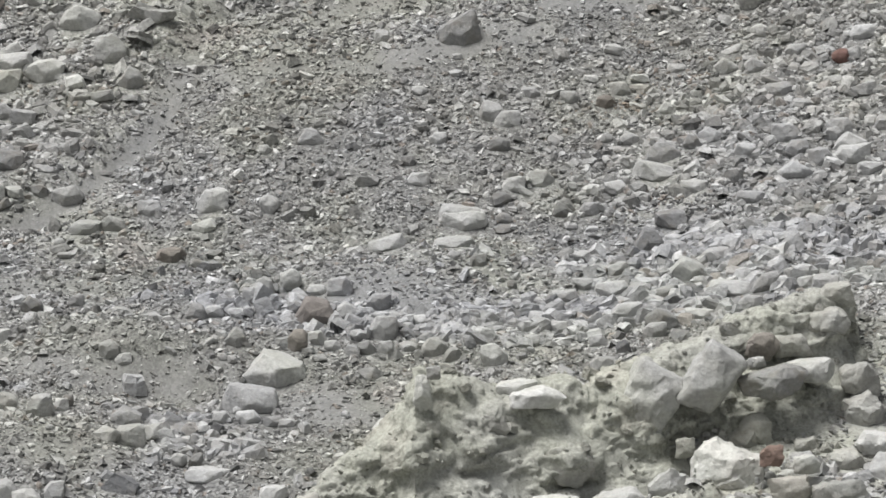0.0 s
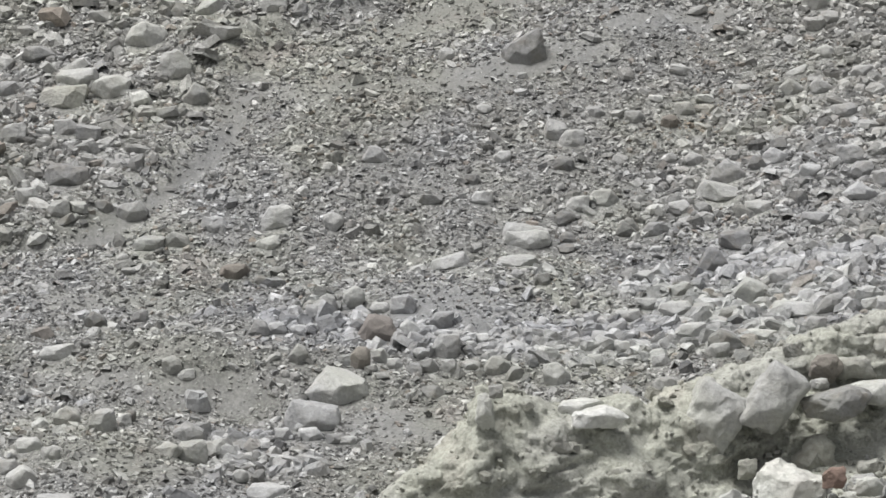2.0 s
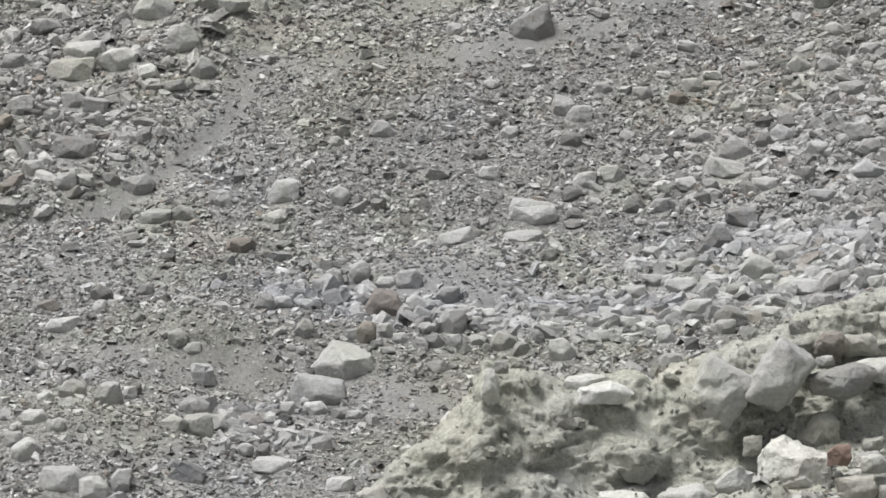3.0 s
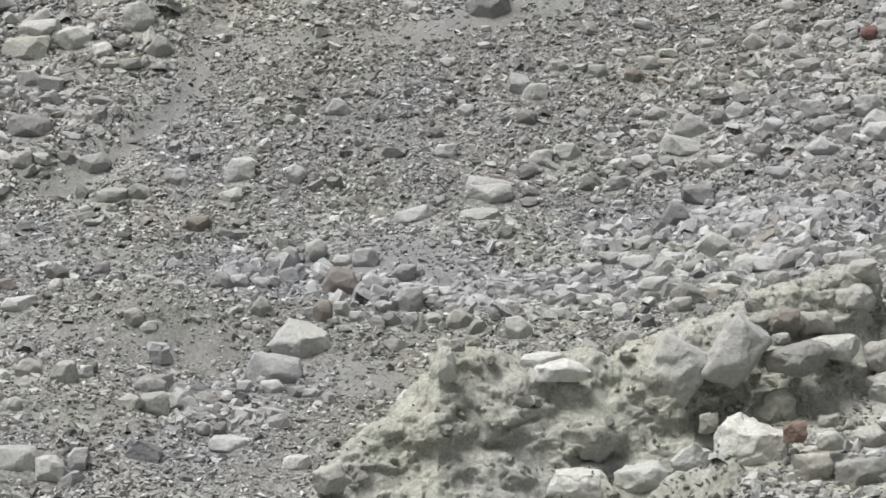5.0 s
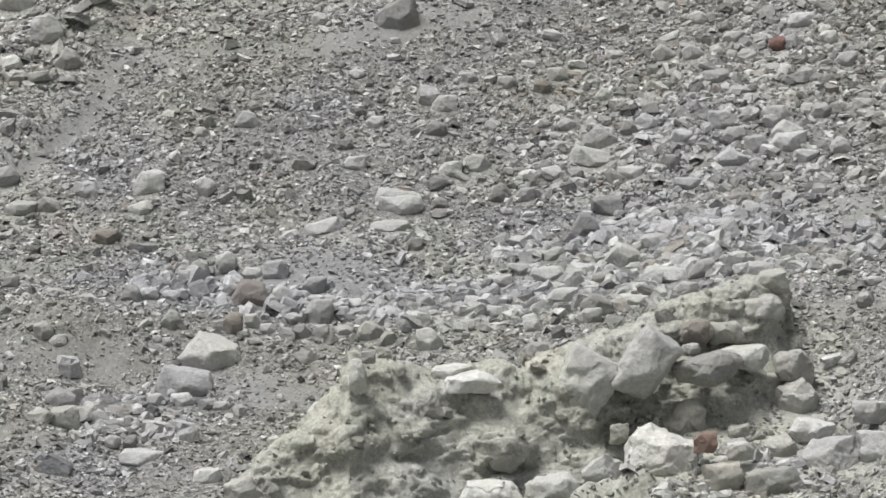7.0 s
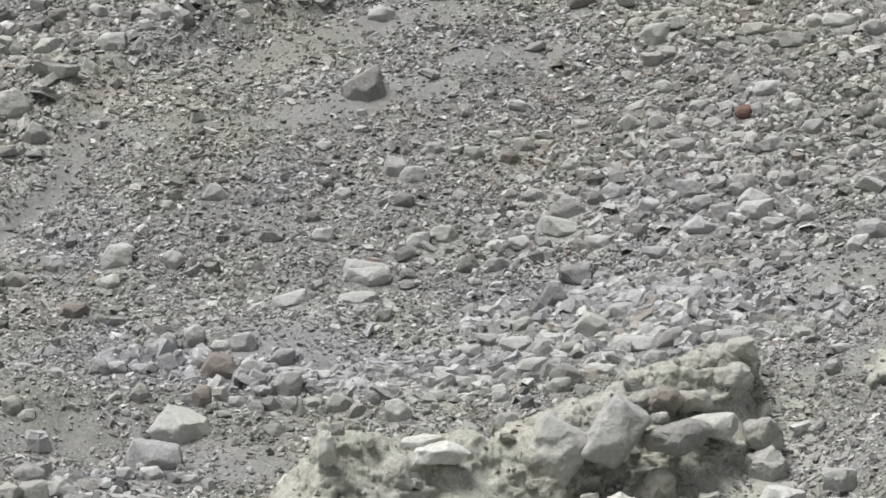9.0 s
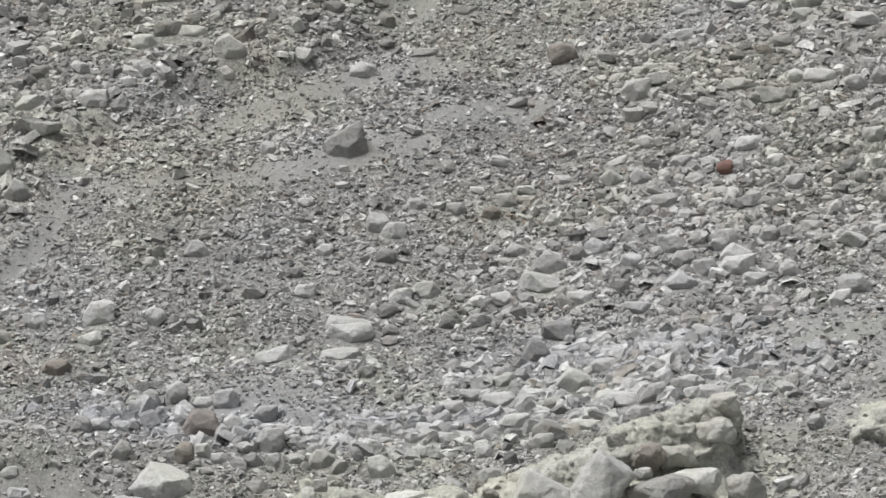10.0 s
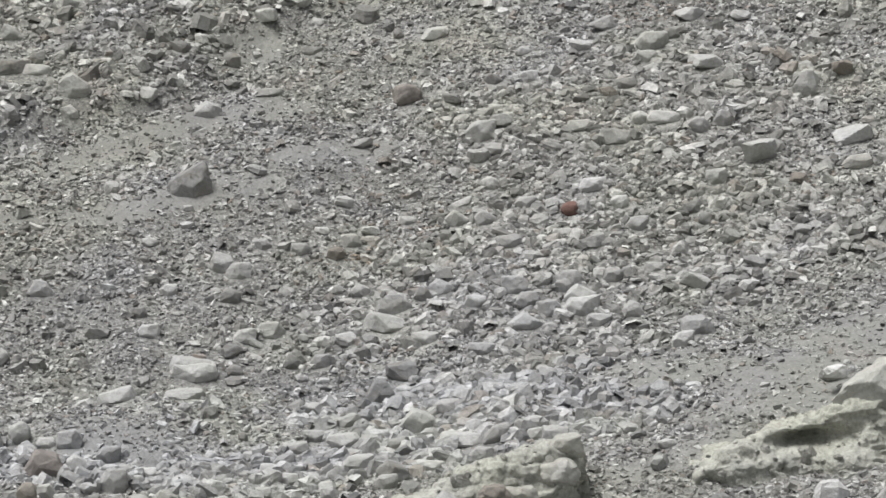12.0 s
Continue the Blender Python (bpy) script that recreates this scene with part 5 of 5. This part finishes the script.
stone(6.17, 158.35, 0.58, 0.42, 0.48, "block", "pale", -11, 2, 2127, "small pale grey angular block on the scree slope")
stone(5.96, 155.50, 0.68, 0.49, 0.26, "slab", "grey", 5, 7, 2128, "small grey flat slab on the scree slope")
stone(6.92, 155.10, 0.63, 0.45, 0.26, "slab", "pale", -11, -6, 2129, "small pale grey flat slab on the scree slope")
stone(10.55, 154.60, 1.48, 1.07, 0.93, "block", "dark", 1, -7, 2131, "large dark grey angular block on the scree slope")
stone(10.55, 153.25, 0.93, 0.67, 0.41, "slab", "pale", 24, -3, 2132, "pale grey flat slab on the scree slope")
stone(-3.15, 170.05, 0.88, 0.63, 0.83, "block", "pale", 24, -3, 2144, "pale grey angular block on the scree slope")
stone(-1.88, 166.35, 0.49, 0.35, 0.44, "block", "dark", 18, 8, 2149, "small dark grey angular block on the scree slope")
stone(-1.17, 165.65, 0.89, 0.64, 0.28, "slab", "pale", 30, -4, 2150, "pale grey flat slab on the scree slope")
stone(-2.28, 165.70, 0.67, 0.48, 0.28, "slab", "pale", -27, 6, 2151, "small pale grey flat slab on the scree slope")
stone(15.58, 170.20, 1.19, 0.86, 0.77, "block", "grey", 28, 3, 2159, "grey angular block on the scree slope")
stone(14.24, 169.25, 0.94, 0.68, 0.57, "wedge", "grey", 30, 6, 2160, "grey wedge-shaped rock on the scree slope")
stone(5.44, 161.90, 0.84, 0.60, 0.49, "wedge", "grey", -11, 4, 2166, "grey wedge-shaped rock on the scree slope")
stone(7.89, 161.75, 0.72, 0.52, 0.61, "block", "pale", -2, 8, 2167, "pale grey angular block on the scree slope")
stone(8.55, 168.35, 1.19, 0.85, 0.34, "slab", "pale", -16, 5, 2170, "pale grey flat slab on the scree slope")
stone(9.73, 166.20, 1.00, 0.72, 0.33, "slab", "pale", 4, -1, 2171, "pale grey flat slab on the scree slope")
stone(7.35, 166.20, 0.78, 0.56, 0.39, "slab", "pale", 10, 1, 2173, "pale grey flat slab on the scree slope")
stone(3.07, 180.85, 0.94, 0.67, 1.02, "block", "dark", -17, 0, 2229, "dark grey angular block on the scree slope")
stone(3.04, 178.80, 0.96, 0.69, 0.36, "slab", "dark", 27, 9, 2232, "dark grey flat slab on the scree slope")
stone(10.53, 184.30, 1.43, 1.03, 1.18, "block", "dark", 0, 5, 2234, "large dark grey angular block on the scree slope")
stone(14.01, 181.10, 1.54, 0.92, 0.68, "block", "pale", 15, -6, 2237, "large pale grey angular block on the scree slope")
stone(7.90, 184.30, 0.89, 0.64, 0.69, "block", "pale", -27, -2, 2238, "pale grey angular block on the scree slope")
stone(16.72, 172.30, 1.34, 0.96, 0.78, "block", "grey", 1, 6, 2241, "large grey angular block on the scree slope")
stone(15.37, 170.05, 1.19, 0.86, 0.83, "block", "grey", -12, 3, 2243, "grey angular block on the scree slope")
stone(16.32, 170.35, 1.13, 0.82, 0.77, "block", "grey", -28, -7, 2244, "grey angular block on the scree slope")
stone(18.47, 178.30, 0.92, 0.66, 0.60, "cobble", "pale", 29, -8, 2246, "pale grey rounded cobble on the scree slope")
stone(14.46, 175.10, 1.23, 0.89, 0.47, "slab", "dark", -29, -3, 2248, "dark grey flat slab on the scree slope")
stone(21.54, 177.40, 1.38, 0.99, 0.67, "block", "pale", -4, 5, 2249, "large pale grey angular block on the scree slope")
stone(9.62, 172.70, 1.10, 0.79, 0.35, "slab", "grey", -13, -9, 2250, "grey flat slab on the scree slope")
stone(22.96, 179.25, 1.72, 1.03, 0.88, "wedge", "grey", 1, 8, 2251, "large grey wedge-shaped rock on the scree slope")
stone(27.39, 178.30, 1.58, 0.95, 0.74, "block", "pale", 26, 0, 2253, "large pale grey angular block on the scree slope")
stone(29.97, 177.35, 1.24, 0.90, 0.67, "block", "pale", -18, 6, 2254, "pale grey angular block on the scree slope")
stone(27.59, 173.55, 1.81, 1.08, 0.52, "slab", "pale", 8, 2, 2257, "large pale grey flat slab on the scree slope")
stone(32.34, 170.25, 1.64, 0.98, 1.60, "wedge", "grey", 22, 0, 2261, "large grey wedge-shaped rock on the scree slope")
stone(34.33, 171.50, 1.33, 0.96, 0.77, "block", "brown", 20, -3, 2262, "large brown angular block on the scree slope")
stone(29.10, 165.60, 2.34, 1.40, 0.25, "slab", "pale", 24, -7, 2264, "huge pale grey flat slab on the scree slope")
stone(33.81, 165.70, 2.00, 1.20, 0.33, "slab", "pale", 0, -14, 2265, "large pale grey flat slab on the scree slope")
stone(33.73, 163.80, 1.71, 1.02, 0.66, "slab", "buff", -4, -6, 2266, "large dusty buff flat slab on the scree slope")
stone(30.67, 163.20, 0.96, 0.69, 0.61, "block", "brown", 3, 6, 2270, "brown angular block on the scree slope")
stone(25.78, 161.40, 0.78, 0.56, 0.73, "block", "dark", -14, 6, 2272, "dark grey angular block on the scree slope")
stone(26.67, 160.00, 1.24, 0.89, 0.78, "block", "grey", -11, -3, 2273, "grey angular block on the scree slope")
stone(30.17, 159.55, 1.07, 0.77, 0.38, "slab", "grey", -23, 0, 2274, "grey flat slab on the scree slope")
stone(27.64, 157.55, 1.22, 0.88, 0.71, "block", "grey", -30, 5, 2276, "grey angular block on the scree slope")
stone(20.28, 161.50, 1.41, 1.02, 0.38, "slab", "grey", 16, -4, 2277, "large grey flat slab on the scree slope")
stone(24.60, 157.05, 1.64, 0.98, 0.37, "slab", "pale", -29, 7, 2278, "large pale grey flat slab on the scree slope")
# stones on the stony terrace
stone(-11.05, 152.05, 1.07, 0.77, 0.51, "slab", "dark", -3, 5, 2038, "dark grey flat slab on the stony terrace")
stone(-14.85, 148.25, 0.55, 0.39, 0.25, "slab", "pale", 0, 20, 2045, "small pale grey flat slab on the stony terrace")
stone(-14.14, 146.60, 0.98, 0.71, 0.34, "slab", "grey", 8, 6, 2046, "grey flat slab on the stony terrace")
stone(-9.36, 140.65, 0.47, 0.34, 0.37, "cobble", "grey", -18, 3, 2052, "small grey rounded cobble on the stony terrace")
stone(-8.95, 140.50, 0.52, 0.37, 0.37, "cobble", "grey", -25, 5, 2053, "small grey rounded cobble on the stony terrace")
stone(-19.25, 136.55, 0.55, 0.40, 0.23, "slab", "grey", 7, 2, 2061, "small grey flat slab on the stony terrace")
stone(-13.46, 132.50, 1.22, 0.88, 0.75, "block", "grey", -8, -4, 2063, "grey angular block on the stony terrace")
stone(-11.87, 133.80, 1.62, 0.97, 0.36, "slab", "pale", -12, -8, 2064, "large pale grey flat slab on the stony terrace")
stone(-8.77, 131.90, 0.75, 0.54, 0.35, "slab", "grey", 0, -12, 2070, "grey flat slab on the stony terrace")
stone(-5.73, 141.45, 0.57, 0.41, 0.37, "block", "pale", -28, -9, 2081, "small pale grey angular block on the stony terrace")
stone(-1.47, 141.85, 0.89, 0.64, 0.53, "block", "grey", 2, 6, 2086, "grey angular block on the stony terrace")
stone(0.39, 140.65, 0.73, 0.52, 0.74, "block", "grey", 5, 2, 2088, "grey angular block on the stony terrace")
stone(-2.98, 139.70, 1.45, 1.04, 0.63, "wedge", "dark", -28, 8, 2091, "large dark grey wedge-shaped rock on the stony terrace")
stone(-4.19, 140.20, 0.36, 0.26, 0.37, "block", "dark", -3, -8, 2092, "small dark grey angular block on the stony terrace")
stone(-5.29, 140.75, 0.73, 0.52, 0.37, "block", "grey", 15, -8, 2093, "grey angular block on the stony terrace")
stone(0.16, 139.75, 0.77, 0.56, 0.58, "block", "buff", -7, 9, 2094, "dusty buff angular block on the stony terrace")
stone(16.92, 151.35, 1.17, 0.85, 0.68, "block", "grey", -21, -2, 2141, "grey angular block on the stony terrace")
stone(6.18, 150.60, 1.17, 0.84, 0.68, "block", "pale", -24, 0, 2174, "pale grey angular block on the stony terrace")
stone(16.62, 144.70, 1.28, 0.92, 1.09, "block", "grey", -6, -3, 2182, "grey angular block on the stony terrace")
stone(16.65, 145.20, 1.23, 0.89, 1.26, "wedge", "grey", -26, -9, 2195, "grey wedge-shaped rock on the stony terrace")
stone(29.05, 145.65, 1.24, 0.89, 0.55, "block", "grey", 3, 0, 2283, "grey angular block on the stony terrace")
stone(22.31, 143.35, 0.53, 0.38, 0.38, "cobble", "dark", 22, -8, 2285, "small dark grey rounded cobble on the stony terrace")
stone(19.87, 144.50, 0.96, 0.69, 0.65, "block", "grey", 21, -4, 2286, "grey angular block on the stony terrace")
stone(21.19, 142.40, 1.00, 0.72, 0.29, "slab", "pale", 24, 5, 2287, "pale grey flat slab on the stony terrace")
# stones set in the earth bank
stone(27.87, 138.35, 0.61, 0.44, 0.47, "cobble", "grey", 20, 7, 2284, "small grey rounded cobble set in the earth bank")
# stones below the earth bank


# ---- scree rubble: more pieces than one could count ----
def scatter(name, label, seed, tries, smallest, largest, power, level, keep, material="rubble", low=0.22, high=0.75):
    rng = np.random.RandomState(seed)
    x, y = rng.uniform(-30, 42, tries), rng.uniform(122, 193, tries)
    # a wedge of the slope, wider the farther it lies
    ok = (np.abs(x / y - 0.031) < 0.19) & (rng.rand(tries) < keep(x, y))
    x, y = x[ok], y[ok]
    size = smallest * (1 - rng.rand(len(x)) * (1 - (smallest / largest) ** power)) ** (-1 / power)
    if largest > 0.4:
        # nothing leans over a boulder or stands close in front of it
        free = np.ones(len(x), dtype=bool)
        for bx, by, bw, bd in TAKEN:
            free &= (np.abs(x - bx) > 0.36 * bw) | (y > by + 0.2 * bd) | (y < by - 0.5 * bd - 0.5 * size)
        x, y, size = x[free], y[free], size[free]
    n = len(x)
    if level == 2:
        forms = [rock_form(rng, 2, k) for k in ("block", "cobble", "block", "wedge", "slab", "block") * 8]
    elif level == 5:
        forms = [block_form(rng, 4 + i % 3) for i in range(60)]
    else:
        forms = [shard_form(rng, k, level) for k in ("block", "slab", "wedge", "slab") * 12]
    pick = rng.randint(0, len(forms), n)
    stretch = np.stack([rng.uniform(0.9, 1.6, n), rng.uniform(0.6, 1.05, n), rng.uniform(low, high, n)], 1) * size[:, None] / 2
    # tilt of the land
    e = 0.4
    z = ground_height(x, y)
    gx, gy = (ground_height(x + e, y) - z) / e, (ground_height(x, y + e) - z) / e
    gx, gy = 0.4 * np.clip(gx, -1.2, 1.2) + rng.normal(0, 0.36, n), 0.4 * np.clip(gy, -1.2, 1.2) + rng.normal(0, 0.44, n)
    nz = np.stack([-gx, -gy, np.ones(n)], 1)
    nz /= np.linalg.norm(nz, axis=1)[:, None]
    # most lie with their length across the slope
    a = np.pi / 2 + rng.normal(0, 0.75, n) + np.pi * rng.randint(0, 2, n)
    t = np.stack([np.cos(a), np.sin(a), np.zeros(n)], 1)
    tx = np.cross(t, nz)
    tx /= np.linalg.norm(tx, axis=1)[:, None]
    ty = np.cross(nz, tx)
    places = np.stack([x, y, z + stretch[:, 2] * rng.uniform(0.0, 0.9, n)], 1)
    cos, tris, start = [], [], 0
    for f, (co, tri) in enumerate(forms):
        i = np.nonzero(pick == f)[0]
        local = co[None] * stretch[i][:, None]
        w = places[i][:, None] + local[..., :1] * tx[i][:, None] + local[..., 1:2] * ty[i][:, None] + local[..., 2:] * nz[i][:, None]
        cos.append(w.reshape(-1, 3))
        tris.append((tri[None] + (np.arange(len(i)) * len(co))[:, None, None]).reshape(-1, 3) + start)
        start += len(i) * len(co)
    me = bpy.data.meshes.new(name)
    fill_mesh(me, np.concatenate(cos), np.concatenate(tris))
    me.polygons.foreach_set("use_smooth", np.full(len(me.polygons), level == 2))
    me.materials.append(MAT[material])
    if level == 2:
        me.set_sharp_from_angle(angle=radians(32))
    return tagged(new(name, me), label, "rubble", kind="stuff")


scatter("scree_gravel", "fist-sized grey angular gravel strewn over the scree slope", 11, 275000, 0.095, 0.42, 1.7, 3,
        lambda x, y: 0.97 * (1 - 0.82 * sandy(x, y)) * (1 - 0.5 * coarse(x, y)) * (0.85 + 0.5 * fbm(x, y, 2.6, 3, 61)))
scatter("scree_rubble", "broken grey scree stones lying over one another", 12, 175000, 0.20, 0.75, 3.0, 4,
        lambda x, y: 0.8 * (1 - 0.97 * sandy(x, y)) * (0.13 + 0.26 * fbm(x, y, 3.2, 3, 67) + 0.14 * smooth(150, 158, y) + 0.75 * coarse(x, y)), "rubble", 0.24, 0.75)
scatter("scree_blocks", "knee-high angular grey and pale blocks heaped on the scree", 13, 125000, 0.25, 0.95, 2.4, 5,
        lambda x, y: smooth(150, 153, y) * (1 - 0.97 * sandy(x, y)) * (0.02 + 0.95 * smooth(0.12, 0.95, coarse(x, y))), "scree_block", 0.3, 0.85)
scatter("terrace_blocks", "knee-high broken pale blocks strewn over the terrace", 15, 170000, 0.28, 1.1, 1.9, 5,
        lambda x, y: (1 - smooth(150, 153, y)) * (1 - 0.97 * sandy(x, y)) * (0.012 + 1.0 * smooth(0.15, 0.95, coarse(x, y))), "block", 0.38, 0.9)
scatter("lobe_blocks", "heaped dark and pale blocks of the coarse rock lobe", 14, 9000, 0.35, 1.3, 2.0, 5,
        lambda x, y: smooth(0.3, 1.5, left_lobe(x, y)) * smooth(154, 158, y), "rubble", 0.3, 0.9)


# rust-tinted patches, where brownish rock has broken up
RUSTY = [(0.8, 11.9, 165.6, 1.8, 1.0, 0), (0.8, 9.4, 164.1, 1.6, 0.7, 0), (0.6, -22.0, 166.0, 2.4, 2.0, 0), (0.5, 28.2, 159.6, 2.0, 0.9, 0),
         (0.8, 27.0, 180.5, 4.5, 1.8, 0), (0.5, 30.8, 163.3, 1.5, 0.8, 0), (0.4, 16.1, 161.1, 1.4, 1.2, 0), (0.5, 9.8, 157.0, 2.0, 0.7, 0)]


def rusty(x, y):
    r = 0
    for args in RUSTY:
        r = np.maximum(r, args[0] * blob(x, y, *args[1:]))
    return r


scatter("rusty_rubble", "brownish rust-tinted broken scree stones", 16, 110000, 0.12, 0.5, 1.8, 4, rusty, "rusty")


# ---- crumbs and half-buried stones of the bank ----
def bank_clods():
    rng = np.random.RandomState(31)
    keep = rng.permutation(len(BANK_POINTS))[:1000]
    x, y = rng.uniform(1, 20, 1900), rng.uniform(125.5, 133, 1900)
    more = rng.permutation(len(FAR_POINTS))[:350]
    place = np.concatenate([BANK_POINTS[keep], FAR_POINTS[more], np.stack([x, y, ground_height(x, y)], 1)])
    out = np.concatenate([BANK_NORMALS[keep], FAR_NORMALS[more], np.tile([0, -0.4, 0.9], (1900, 1))])
    size = 0.09 * (1 - rng.rand(len(place)) * (1 - (0.09 / 0.75) ** 1.7)) ** (-1 / 1.7)
    forms = [rock_form(rng, 2, k) for k in ("wedge", "block", "block", "slab") * 3] + [block_form(rng, 4 + i % 3) for i in range(60)]
    cos, tris, start = [], [], 0
    for i in range(len(place)):
        co, tri = forms[rng.randint(len(forms))]
        turn = Euler(rng.uniform(-0.5, 0.5, 2).tolist() + [rng.uniform(0, 6.3)]).to_matrix()
        scale = size[i] / 2 * rng.uniform((0.9, 0.7, 0.5), (1.6, 1.1, 1.0))
        cos.append((co * scale) @ np.array(turn).T + place[i] + out[i] * 0.05 * size[i])
        tris.append(tri + start)
        start += len(co)
    me = bpy.data.meshes.new("bank_clods")
    fill_mesh(me, np.concatenate(cos), np.concatenate(tris))
    me.polygons.foreach_set("use_smooth", np.ones(len(me.polygons), dtype=bool))
    me.materials.append(MAT["clod"])
    me.set_sharp_from_angle(angle=radians(30))
    tagged(new("bank_clods", me), "buff clay clods and half-buried stones of the crumbling bank", "clods", kind="stuff")


bank_clods()
